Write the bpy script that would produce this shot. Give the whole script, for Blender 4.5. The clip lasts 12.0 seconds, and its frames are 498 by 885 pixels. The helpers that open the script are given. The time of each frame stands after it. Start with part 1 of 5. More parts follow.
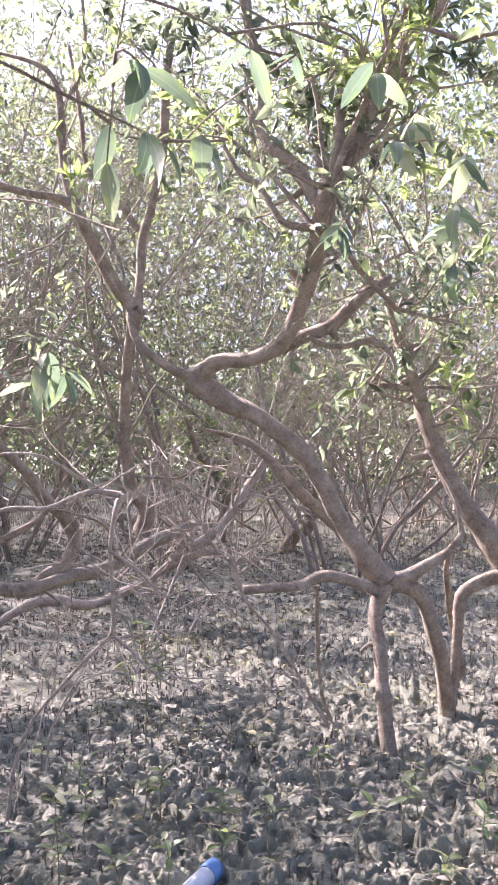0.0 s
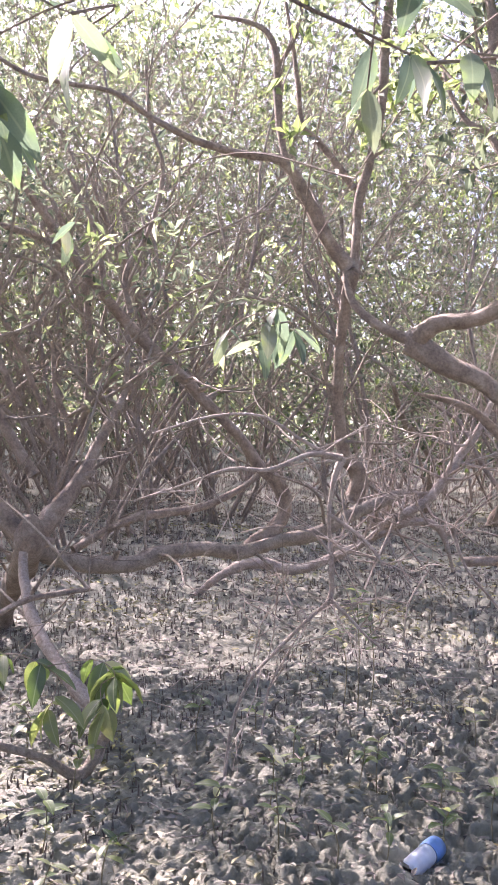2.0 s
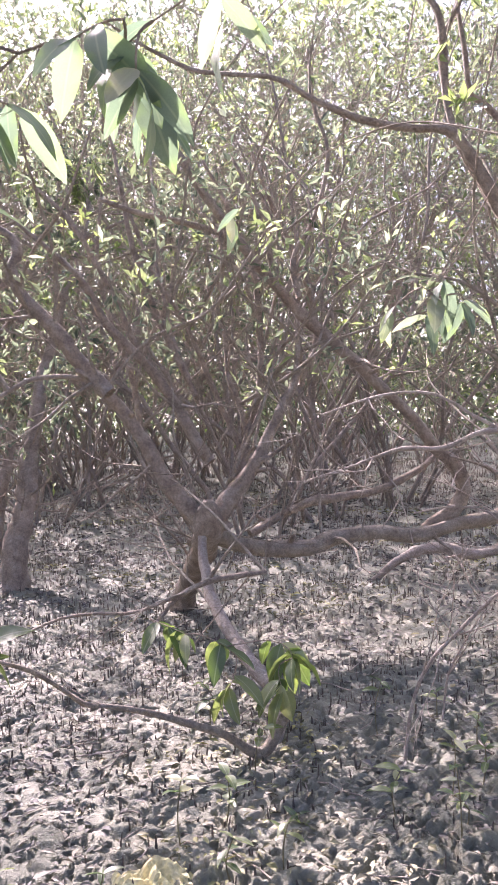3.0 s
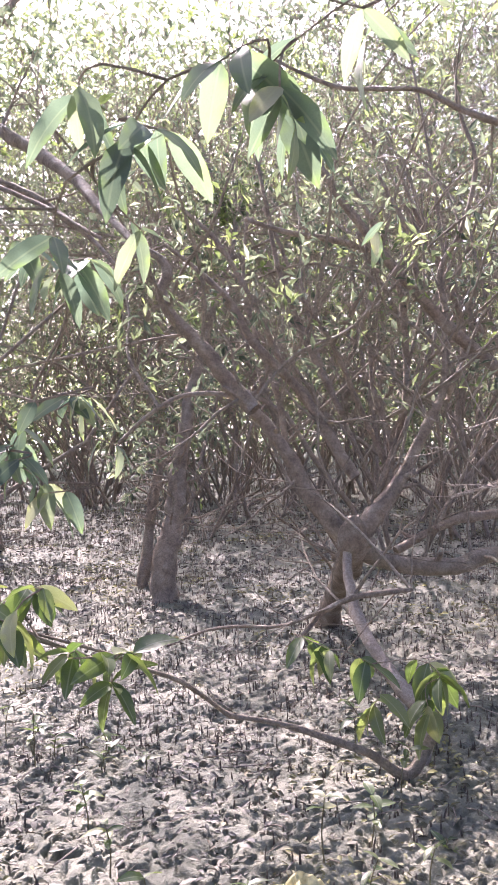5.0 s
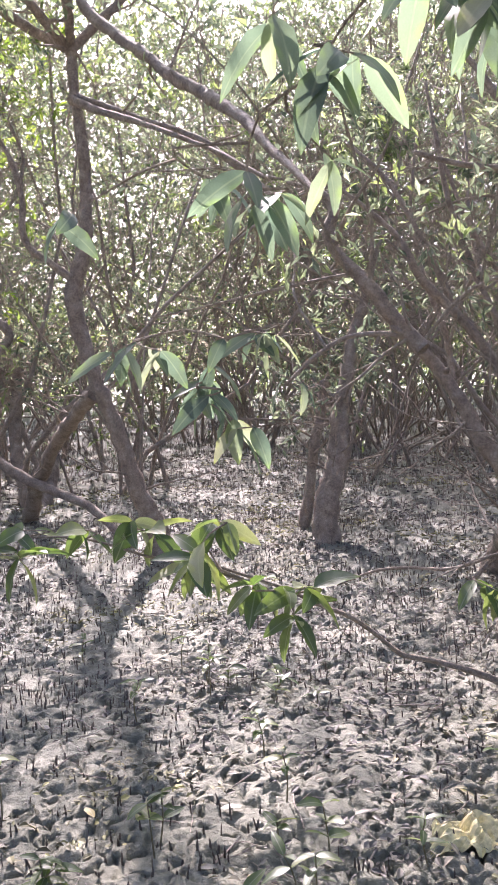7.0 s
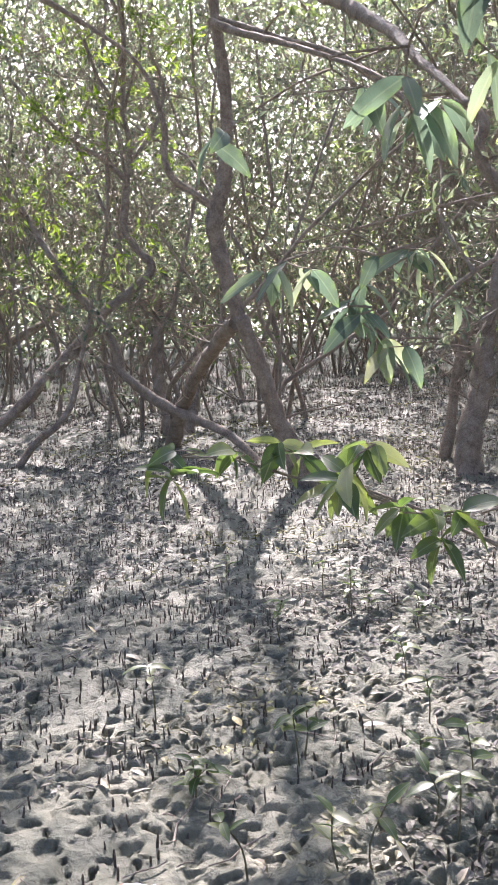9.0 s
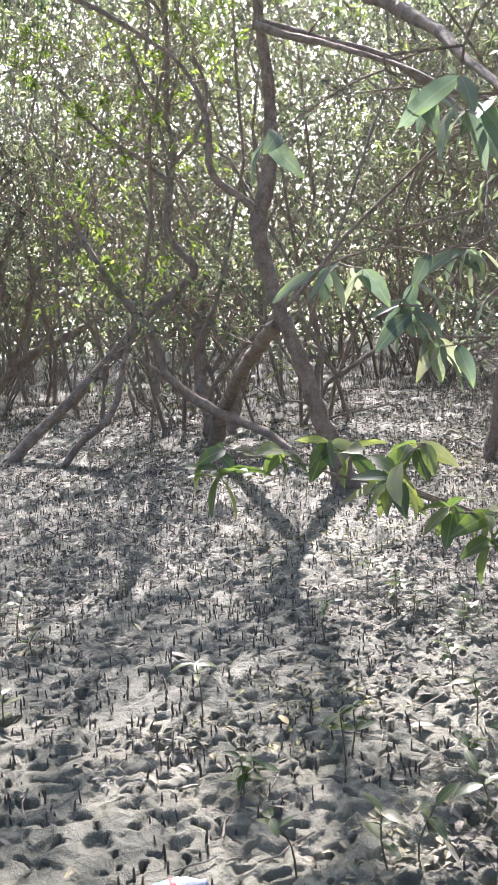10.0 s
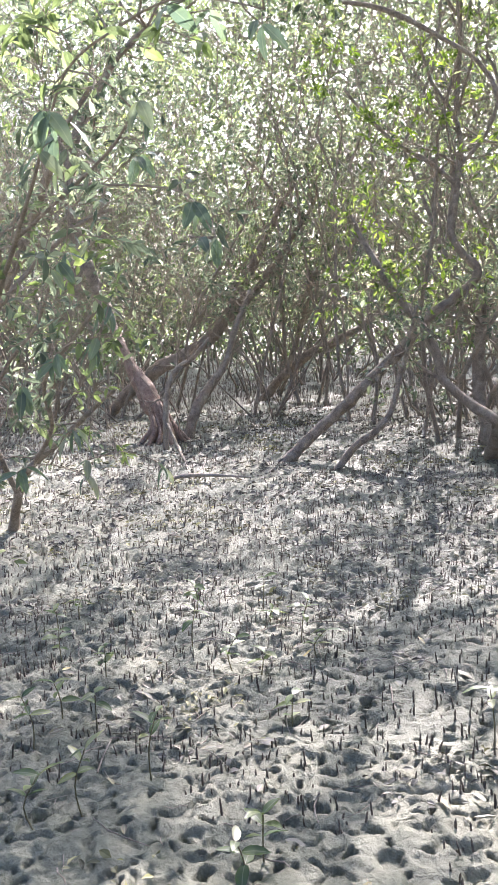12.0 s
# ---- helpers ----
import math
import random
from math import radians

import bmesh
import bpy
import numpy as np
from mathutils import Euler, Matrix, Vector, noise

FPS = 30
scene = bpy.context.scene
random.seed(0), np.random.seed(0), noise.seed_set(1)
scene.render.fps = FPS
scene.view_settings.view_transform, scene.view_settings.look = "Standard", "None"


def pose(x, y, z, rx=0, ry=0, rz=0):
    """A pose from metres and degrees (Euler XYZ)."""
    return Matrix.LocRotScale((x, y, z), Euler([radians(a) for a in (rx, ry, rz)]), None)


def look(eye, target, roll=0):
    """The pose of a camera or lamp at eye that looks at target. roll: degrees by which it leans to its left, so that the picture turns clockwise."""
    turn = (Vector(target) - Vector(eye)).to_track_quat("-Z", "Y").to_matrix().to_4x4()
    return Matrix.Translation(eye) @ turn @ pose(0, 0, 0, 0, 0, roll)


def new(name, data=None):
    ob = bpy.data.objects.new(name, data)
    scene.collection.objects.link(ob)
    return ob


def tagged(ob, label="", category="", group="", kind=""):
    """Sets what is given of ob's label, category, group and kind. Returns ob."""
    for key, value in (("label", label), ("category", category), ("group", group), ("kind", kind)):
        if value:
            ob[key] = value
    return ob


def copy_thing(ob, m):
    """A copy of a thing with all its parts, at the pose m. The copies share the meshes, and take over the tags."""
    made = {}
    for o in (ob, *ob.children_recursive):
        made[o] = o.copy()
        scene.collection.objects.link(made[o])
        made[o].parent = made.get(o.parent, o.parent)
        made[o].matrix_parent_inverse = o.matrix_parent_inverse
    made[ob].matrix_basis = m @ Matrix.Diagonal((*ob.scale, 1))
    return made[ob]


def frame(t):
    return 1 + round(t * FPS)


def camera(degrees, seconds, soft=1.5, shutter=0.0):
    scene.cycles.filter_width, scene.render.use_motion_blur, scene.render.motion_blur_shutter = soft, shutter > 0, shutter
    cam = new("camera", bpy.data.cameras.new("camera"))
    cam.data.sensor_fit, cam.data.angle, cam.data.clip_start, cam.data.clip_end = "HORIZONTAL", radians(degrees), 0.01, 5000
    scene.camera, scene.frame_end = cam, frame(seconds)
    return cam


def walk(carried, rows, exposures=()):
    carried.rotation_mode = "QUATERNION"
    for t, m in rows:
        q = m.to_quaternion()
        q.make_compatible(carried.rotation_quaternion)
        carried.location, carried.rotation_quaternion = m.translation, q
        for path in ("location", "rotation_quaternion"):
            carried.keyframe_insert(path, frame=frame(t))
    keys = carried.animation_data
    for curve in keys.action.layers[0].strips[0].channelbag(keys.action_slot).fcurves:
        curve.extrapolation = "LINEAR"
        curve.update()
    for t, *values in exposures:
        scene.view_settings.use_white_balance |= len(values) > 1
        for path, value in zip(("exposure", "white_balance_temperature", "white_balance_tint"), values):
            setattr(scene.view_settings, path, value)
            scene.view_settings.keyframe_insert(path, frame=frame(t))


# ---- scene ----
cam = camera(31.3, 12.0, 1.0)

PATH = [
    (0, (-0.011, -0.006, 1.453), (-0.0066, 1.9942, 1.4510), 0.48),
    (0.5, (-0.031, 0.002, 1.449), (-0.0497, 2.0023, 1.4477), 0.52),
    (1, (-0.065, 0.010, 1.442), (-0.1658, 2.0070, 1.4307), 0.71),
    (1.5, (-0.104, 0.023, 1.429), (-0.3471, 2.0079, 1.3819), 0.93),
    (2, (-0.109, 0.081, 1.426), (-0.5408, 2.0325, 1.3499), 1.04),
    (2.5, (-0.096, 0.117, 1.413), (-0.7278, 2.0118, 1.3165), -0.00),
    (3, (-0.087, 0.099, 1.406), (-0.8957, 1.9253, 1.3015), -1.15),
    (3.5, (-0.074, 0.084, 1.407), (-1.0321, 1.8379, 1.3278), -1.57),
    (5.5, (-0.093, 0.099, 1.393), (-1.2216, 1.7486, 1.3230), -1.45),
    (6, (-0.109, 0.095, 1.390), (-1.3026, 1.6976, 1.3005), -1.51),
    (6.5, (-0.120, 0.085, 1.388), (-1.3929, 1.6236, 1.2665), -1.83),
    (7, (-0.136, 0.057, 1.382), (-1.5004, 1.5087, 1.2098), -2.04),
    (7.5, (-0.131, 0.037, 1.380), (-1.5634, 1.4169, 1.1697), -2.27),
    (9.5, (-0.154, 0.015, 1.353), (-1.7377, 1.1926, 1.0326), -2.99),
    (10, (-0.153, -0.006, 1.354), (-1.7667, 1.1365, 1.0522), -3.04),
    (10.5, (-0.171, -0.022, 1.352), (-1.8448, 1.0339, 1.0644), -3.25),
    (11, (-0.204, -0.044, 1.354), (-1.9529, 0.8836, 1.0718), -3.61),
    (11.5, (-0.238, -0.088, 1.355), (-2.0658, 0.6708, 1.0653), -2.60),
    (12, (-0.235, -0.112, 1.393), (-2.1143, 0.5181, 1.1223), -2.84),
]
walk(cam, [(t, look(eye, target, roll)) for t, eye, target, roll in PATH], [(0.0, 2.4, 5800, 25), (3.0, 2.3, 5850, 28), (6.0, 2.1, 5800, 24), (7.5, 2.0, 5800, 21), (9.5, 1.95, 5700, 14), (11.0, 2.0, 5700, 13), (12.0, 2.25, 5650, 12)])

SUN_STRENGTH, SKY_STRENGTH = 4.9, 0.093

# ---- world and sun ----
SUN_YAW, SUN_UP = radians(54.5), radians(38)
to_sun = Vector((-math.sin(SUN_YAW) * math.cos(SUN_UP), math.cos(SUN_YAW) * math.cos(SUN_UP), math.sin(SUN_UP)))
world = bpy.data.worlds.new("daylight")
world.use_nodes = True
scene.world = world
sky = world.node_tree.nodes.new("ShaderNodeTexSky")
sky.sky_type, sky.sun_disc = "NISHITA", False
sky.sun_elevation, sky.sun_rotation = SUN_UP, -SUN_YAW
sky.air_density, sky.dust_density = 0.7, 5.0
world.node_tree.links.new(sky.outputs[0], world.node_tree.nodes["Background"].inputs[0])
world.node_tree.nodes["Background"].inputs[1].default_value = SKY_STRENGTH
sun_data = bpy.data.lights.new("sun", "SUN")
sun_data.energy, sun_data.angle, sun_data.color = SUN_STRENGTH, radians(0.53), (1.0, 0.85, 0.75)
sun = new("sun", sun_data)
sun.matrix_world = look(to_sun * 40, (0, 0, 0))


# ---- materials ----
def material(name):
    m = bpy.data.materials.new(name)
    m.use_nodes = True
    nodes = m.node_tree.nodes
    return m, nodes, m.node_tree.links, nodes["Principled BSDF"]


def noise_node(nodes, links, scale, detail=4.0, rough=0.55, stretch=None):
    """A noise texture in object coordinates."""
    coord = nodes.new("ShaderNodeTexCoord")
    tex = nodes.new("ShaderNodeTexNoise")
    tex.inputs["Scale"].default_value = scale
    tex.inputs["Detail"].default_value = detail
    tex.inputs["Roughness"].default_value = rough
    if stretch:
        mapping = nodes.new("ShaderNodeMapping")
        mapping.inputs["Scale"].default_value = stretch
        links.new(coord.outputs["Object"], mapping.inputs[0])
        links.new(mapping.outputs[0], tex.inputs["Vector"])
    else:
        links.new(coord.outputs["Object"], tex.inputs["Vector"])
    return tex


def ramp_node(nodes, links, source, stops):
    ramp = nodes.new("ShaderNodeValToRGB")
    els = ramp.color_ramp.elements
    for n, (at, colour) in enumerate(stops):
        el = els[n] if n < 2 else els.new(at)
        el.position, el.color = at, (*colour, 1)
    links.new(source, ramp.inputs[0])
    return ramp


def mix_node(nodes, links, factor, a, b, mode="MIX"):
    mix = nodes.new("ShaderNodeMix")
    mix.data_type, mix.blend_type = "RGBA", mode
    for socket, value in ((mix.inputs[0], factor), (mix.inputs[6], a), (mix.inputs[7], b)):
        if isinstance(value, bpy.types.NodeSocket):
            links.new(value, socket)
        elif isinstance(value, tuple):
            socket.default_value = (*value, 1)
        else:
            socket.default_value = value
    return mix.outputs[2]


def bump_to(nodes, links, shader, height, strength, distance):
    bump = nodes.new("ShaderNodeBump")
    bump.inputs["Strength"].default_value = strength
    bump.inputs["Distance"].default_value = distance
    links.new(height, bump.inputs["Height"])
    links.new(bump.outputs[0], shader.inputs["Normal"])


def bark_material(name, dark, mid, pale):
    """Grey-brown bark with pale lichen patches, fissures along the wood and fine grain."""
    m, nodes, links, shader = material(name)
    patches = noise_node(nodes, links, 11, 8, 0.74)
    grain = noise_node(nodes, links, 75, 7, 0.78)
    base = ramp_node(nodes, links, patches.outputs["Fac"], ((0.3, dark), (0.49, mid), (0.72, pale)))
    fine = ramp_node(nodes, links, grain.outputs["Fac"], ((0.32, (0.6, 0.58, 0.56)), (0.68, (1.22, 1.2, 1.18))))
    links.new(mix_node(nodes, links, 1.0, base.outputs[0], fine.outputs[0], "MULTIPLY"), shader.inputs["Base Color"])
    shader.inputs["Roughness"].default_value = 0.8
    height = nodes.new("ShaderNodeMath")
    height.operation = "MULTIPLY_ADD"
    height.inputs[1].default_value = 0.6
    links.new(grain.outputs["Fac"], height.inputs[0])
    links.new(patches.outputs["Fac"], height.inputs[2])
    bump_to(nodes, links, shader, height.outputs[0], 1.0, 0.02)
    return m


def leaf_material(name, stops, glow, gloss, share, source):
    """Waxy leaf: a green that varies leaf by leaf, with light that shines through the blade."""
    m, nodes, links, shader = material(name)
    if source == "island":
        rand = nodes.new("ShaderNodeNewGeometry").outputs["Random Per Island"]
    else:
        rand = nodes.new("ShaderNodeObjectInfo").outputs["Random"]
    ramp = ramp_node(nodes, links, rand, stops)
    blotch = noise_node(nodes, links, 45, 3)
    tint = ramp_node(nodes, links, blotch.outputs["Fac"], ((0.35, (0.8, 0.8, 0.8)), (0.65, (1.1, 1.1, 1.1))))
    # clumps tinted yellow-green as if the sun shone from behind them
    clump = noise_node(nodes, links, 1.1, 2)
    backlit = ramp_node(nodes, links, clump.outputs["Fac"], ((0.4, (0.95, 0.98, 1.05)), (0.5, (1.0, 1.0, 1.0)), (0.62, (1.3, 1.4, 0.72))))
    green = mix_node(nodes, links, 1.0, ramp.outputs[0], backlit.outputs[0], "MULTIPLY")
    colour = mix_node(nodes, links, 1.0, green, tint.outputs[0], "MULTIPLY")
    if source == "object":
        # pale midrib along the blade's middle
        axes = nodes.new("ShaderNodeSeparateXYZ")
        links.new(nodes.new("ShaderNodeTexCoord").outputs["Object"], axes.inputs[0])
        off = nodes.new("ShaderNodeMath")
        off.operation = "ABSOLUTE"
        links.new(axes.outputs[1], off.inputs[0])
        rib = ramp_node(nodes, links, off.outputs[0], ((0.008, (0.55, 0.55, 0.55)), (0.02, (0.0, 0.0, 0.0))))
        colour = mix_node(nodes, links, rib.outputs[0], colour, (0.42, 0.44, 0.3))
    links.new(colour, shader.inputs["Base Color"])
    shader.inputs["Roughness"].default_value = gloss
    shader.inputs["Specular IOR Level"].default_value = 0.75
    through_leaf = nodes.new("ShaderNodeBsdfTranslucent")
    lit = mix_node(nodes, links, 1.0, green, glow, "MULTIPLY")
    links.new(lit, through_leaf.inputs[0])
    both = nodes.new("ShaderNodeMixShader")
    both.inputs[0].default_value = share
    links.new(shader.outputs[0], both.inputs[1])
    links.new(through_leaf.outputs[0], both.inputs[2])
    links.new(both.outputs[0], nodes["Material Output"].inputs["Surface"])
    return m


BARK = bark_material("bark", (0.17, 0.135, 0.107), (0.34, 0.28, 0.222), (0.53, 0.465, 0.385))
FAR_BARK = bark_material("thin_bark", (0.2, 0.16, 0.128), (0.34, 0.285, 0.23), (0.48, 0.42, 0.35))
DRY_AND_SUNLIT = bark_material("dry_and_sunlit_wood", (0.3, 0.25, 0.205), (0.45, 0.39, 0.335), (0.6, 0.55, 0.49))
# Paler copy of BARK, with sun and glare on the limbs coloured in
LIT_BARK = bark_material("sunlit_bark", (0.19, 0.154, 0.118), (0.335, 0.288, 0.23), (0.49, 0.44, 0.365))
ROOT = bark_material("root_skin", (0.085, 0.07, 0.058), (0.16, 0.135, 0.112), (0.28, 0.245, 0.21))
RED_BARK = bark_material("reddish_bark", (0.17, 0.11, 0.085), (0.33, 0.225, 0.175), (0.5, 0.4, 0.33))
LEAF = leaf_material("leaf", ((0.0, (0.07, 0.082, 0.064)), (0.5, (0.12, 0.138, 0.104)), (0.82, (0.19, 0.21, 0.15)), (1.0, (0.38, 0.39, 0.31))),
                     (1.75, 1.85, 1.45), 0.35, 0.58, "island")
# Yellower leaves for two crowns: the sun behind them is put into the colour
BACKLIT_LEAF = leaf_material("backlit_leaf", ((0.0, (0.09, 0.12, 0.045)), (0.5, (0.14, 0.185, 0.06)), (1.0, (0.26, 0.3, 0.13))), (1.85, 1.95, 0.95), 0.38, 0.58, "island")
NEAR_LEAF = leaf_material("broad_leaf", ((0.0, (0.1, 0.13, 0.105)), (0.5, (0.14, 0.175, 0.135)), (0.75, (0.18, 0.212, 0.155)), (0.9, (0.23, 0.245, 0.18)), (1.0, (0.36, 0.34, 0.27))),
                          (1.5, 1.65, 1.25), 0.5, 0.55, "object")
YOUNG_LEAF = leaf_material("young_leaf", ((0.0, (0.065, 0.1, 0.045)), (0.55, (0.115, 0.15, 0.068)), (0.85, (0.2, 0.22, 0.11)), (1.0, (0.36, 0.35, 0.25))),
                           (1.7, 1.9, 0.9), 0.42, 0.42, "object")
LITTER = leaf_material("dead_leaf", ((0.0, (0.05, 0.043, 0.035)), (0.4, (0.13, 0.115, 0.092)), (0.8, (0.25, 0.225, 0.18)), (1.0, (0.36, 0.31, 0.22))),
                       (1.0, 1.0, 1.0), 0.65, 0.15, "island")
LOOSE_LEAF = leaf_material("fallen_leaf", ((0.0, (0.14, 0.115, 0.085)), (0.5, (0.24, 0.215, 0.17)), (0.85, (0.32, 0.29, 0.23)), (1.0, (0.34, 0.26, 0.07))),
                           (1.0, 1.0, 1.0), 0.6, 0.15, "object")

MUD, nodes, links, shader = material("mud")
wide = noise_node(nodes, links, 1.3, 4)
small = noise_node(nodes, links, 32, 6, 0.7)
speck = noise_node(nodes, links, 140, 4, 0.7)
base = ramp_node(nodes, links, wide.outputs["Fac"], ((0.3, (0.178, 0.179, 0.132)), (0.52, (0.245, 0.243, 0.184)), (0.72, (0.325, 0.311, 0.246))))
mottle = ramp_node(nodes, links, small.outputs["Fac"], ((0.3, (0.74, 0.74, 0.73)), (0.66, (1.14, 1.14, 1.14))))
links.new(mix_node(nodes, links, 1.0, base.outputs[0], mottle.outputs[0], "MULTIPLY"), shader.inputs["Base Color"])
wet = ramp_node(nodes, links, wide.outputs["Fac"], ((0.35, (0.45, 0.45, 0.45)), (0.6, (0.8, 0.8, 0.8))))
links.new(wet.outputs[0], shader.inputs["Roughness"])
both_h = nodes.new("ShaderNodeMath")
both_h.operation = "MULTIPLY_ADD"
both_h.inputs[1].default_value = 0.35
links.new(speck.outputs["Fac"], both_h.inputs[0])
links.new(small.outputs["Fac"], both_h.inputs[2])
bump_to(nodes, links, shader, both_h.outputs[0], 1.0, 0.02)


def plain(name, colour, rough, clear=0.0, spread=0.1):
    """A smooth man-made surface with slight scuffs."""
    m, nodes, links, shader = material(name)
    scuff = noise_node(nodes, links, 40, 4)
    ramp = ramp_node(nodes, links, scuff.outputs["Fac"], ((0.3, tuple(c * (1 - spread) for c in colour)), (0.7, tuple(min(1, c * (1 + spread)) for c in colour))))
    links.new(ramp.outputs[0], shader.inputs["Base Color"])
    shader.inputs["Roughness"].default_value = rough
    shader.inputs["Transmission Weight"].default_value = clear
    return m


BOTTLE = plain("hazy_plastic", (0.74, 0.78, 0.88), 0.3, 0.4)
CAP = plain("blue_plastic", (0.2, 0.38, 0.8), 0.3, 0.5)
LABEL_WHITE = plain("label_white", (0.75, 0.75, 0.73), 0.5)
LABEL_BLUE = plain("label_blue", (0.12, 0.42, 0.68), 0.45)
LABEL_RED = plain("label_red", (0.6, 0.07, 0.08), 0.45)
WRAP = plain("yellowed_film", (0.64, 0.57, 0.31), 0.4, 0.0, 0.4)


# ---- mesh helpers ----
def raw_mesh(name, verts, faces, mat, smooth=True):
    """A mesh from arrays: verts (n, 3) and a list of index arrays, each (m, 3) or (m, 4)."""
    me = bpy.data.meshes.new(name)
    verts = np.asarray(verts, np.float32)
    faces = [np.asarray(f, np.int32) for f in faces if len(f)]
    sizes = np.concatenate([np.full(len(f), f.shape[1], np.int32) for f in faces])
    me.vertices.add(len(verts))
    me.vertices.foreach_set("co", verts.ravel())
    loops = np.concatenate([f.ravel() for f in faces])
    me.loops.add(len(loops))
    me.loops.foreach_set("vertex_index", loops)
    me.polygons.add(len(sizes))
    me.polygons.foreach_set("loop_start", np.concatenate([[0], np.cumsum(sizes)[:-1]]).astype(np.int32))
    me.polygons.foreach_set("use_smooth", np.full(len(sizes), smooth))
    me.update(calc_edges=True)
    me.validate()
    me.materials.append(mat)
    return me


def thing(name, base, label, category, group=""):
    """An Empty at a thing's base, to which its parts are joined."""
    ob = new(name)
    ob.empty_display_size = 0.1
    ob.location = base
    return tagged(ob, label, category, group)


def part(name, data, parent, label="", m=None):
    ob = new(name, data)
    ob.parent = parent
    if m is not None:
        ob.matrix_basis = m
    return tagged(ob, label) if label else ob


class Bag:
    """Gathers tubes into one pair of arrays."""

    def __init__(self):
        self.v, self.q, self.n = [], [], 0

    def tube(self, pts, radii, sides, tip=True):
        pts, radii = np.asarray(pts, float), np.asarray(radii, float)
        tang = np.gradient(pts, axis=0)
        tang /= np.linalg.norm(tang, axis=1)[:, None] + 1e-9
        ref = np.array([0.31, 0.17, 0.93]) if abs(tang[0][2]) < 0.8 else np.array([0.9, 0.3, 0.1])
        side = np.cross(tang, ref)
        side /= np.linalg.norm(side, axis=1)[:, None] + 1e-9
        for i in range(1, len(side)):
            s = side[i - 1] - tang[i] * (side[i - 1] @ tang[i])
            side[i] = s / (np.linalg.norm(s) + 1e-9)
        up = np.cross(tang, side)
        a = np.arange(sides) * 2 * math.pi / sides
        ring = np.cos(a)[None, :, None] * side[:, None, :] + np.sin(a)[None, :, None] * up[:, None, :]
        if radii.ndim == 1:
            radii = radii[:, None]
        v = (pts[:, None, :] + ring * radii[:, :, None]).reshape(-1, 3)
        k = len(pts)
        i, j = np.meshgrid(np.arange(k - 1), np.arange(sides), indexing="ij")
        j2 = (j + 1) % sides
        q = np.stack([i * sides + j, i * sides + j2, (i + 1) * sides + j2, (i + 1) * sides + j], -1).reshape(-1, 4)
        self.v.append(v)
        self.q.append(q + self.n)
        self.n += len(v)
        if tip:
            for row in (0, k - 1):
                self.v.append((pts[row] + tang[row] * (0.4 if row else -0.4) * radii[row].mean())[None])
                ids = row * sides + np.arange(sides)
                cap = np.stack([ids, np.roll(ids, -1), np.full(sides, len(v)), np.full(sides, len(v))], -1)
                cap[:, 2:] = len(v) + (0 if row == 0 else 1)
                self.q.append(cap[:, :3] + self.n - len(v))
            self.n += 2

    def mesh(self, name, mat, shift=(0, 0, 0)):
        quads = [f for f in self.q if f.shape[1] == 4]
        tris = [f for f in self.q if f.shape[1] == 3]
        return raw_mesh(name, np.concatenate(self.v) - np.asarray(shift), [np.concatenate(quads)] + ([np.concatenate(tris)] if tris else []), mat)


def spline(pts, step):
    """Catmull-Rom through rows of numbers, sampled about every step metres."""
    pts = np.asarray(pts, float)
    ext = np.vstack([2 * pts[0] - pts[1], pts, 2 * pts[-1] - pts[-2]])
    out = []
    for i in range(1, len(ext) - 2):
        a, b, c, d = ext[i - 1:i + 3]
        n = max(2, int(np.linalg.norm((c - b)[:3]) / step))
        t = np.linspace(0, 1, n, endpoint=False)[:, None]
        out.append(0.5 * (2 * b + (c - a) * t + (2 * a - 5 * b + 4 * c - d) * t**2 + (3 * b - a - 3 * c + d) * t**3))
    out.append(pts[-1][None])
    return np.vstack(out)


WOOD = {}


def limb(tree, name, rows, mat):
    """A tapering, knotty limb through points (x, y, z, radius)."""
    rows = np.array(rows, float)
    if name in ("trunk", "leg", "stem") and rows[0][2] < 0.03:
        rows[0][2] = -0.12
    if name == "leg" and rows[-1][2] < 0.03:
        rows[-1][2] = -0.12
    line = spline(rows, 0.03 if rows[:, 3].max() > 0.012 else 0.05)
    pts, rad = line[:, :3].copy(), np.maximum(line[:, 3] * 0.86, 0.002)
    rng = np.random.default_rng(len(WOOD) * 7 + len(WOOD.get(tree.name, ())) + 3)
    sides = 12 if rad.max() > 0.03 else 8 if rad.max() > 0.012 else 6
    s = np.arange(len(pts)) * 0.03
    for axis in range(3):
        pts[:, axis] += rad * 0.10 * np.sin(s * rng.uniform(6, 11) + rng.uniform(0, 6)) + rad * 0.05 * np.sin(s * rng.uniform(20, 34) + rng.uniform(0, 6))
    lump = 1 + 0.045 * np.sin(s * rng.uniform(7, 12) + rng.uniform(0, 6)) + rng.normal(0, 0.025, len(s))
    for _ in range(int(len(s) * 0.035)):
        at = rng.uniform(0, s[-1])
        lump += rng.uniform(0.08, 0.3) * np.exp(-((s - at) / 0.025) ** 2)
    a = np.arange(sides) * 2 * math.pi / sides
    grid = rad[:, None] * lump[:, None] * (1 + 0.09 * np.sin(2 * a[None] + s[:, None] * 3 + rng.uniform(0, 6)) + 0.05 * np.sin(5 * a[None] + s[:, None] * 9)
                                           + rng.normal(0, 0.03, (len(s), sides)))
    bag = Bag()
    bag.tube(pts, grid, sides)
    WOOD.setdefault(tree.name, []).append(np.c_[pts, rad])
    return part(name, bag.mesh(name, mat, tree.location), tree)


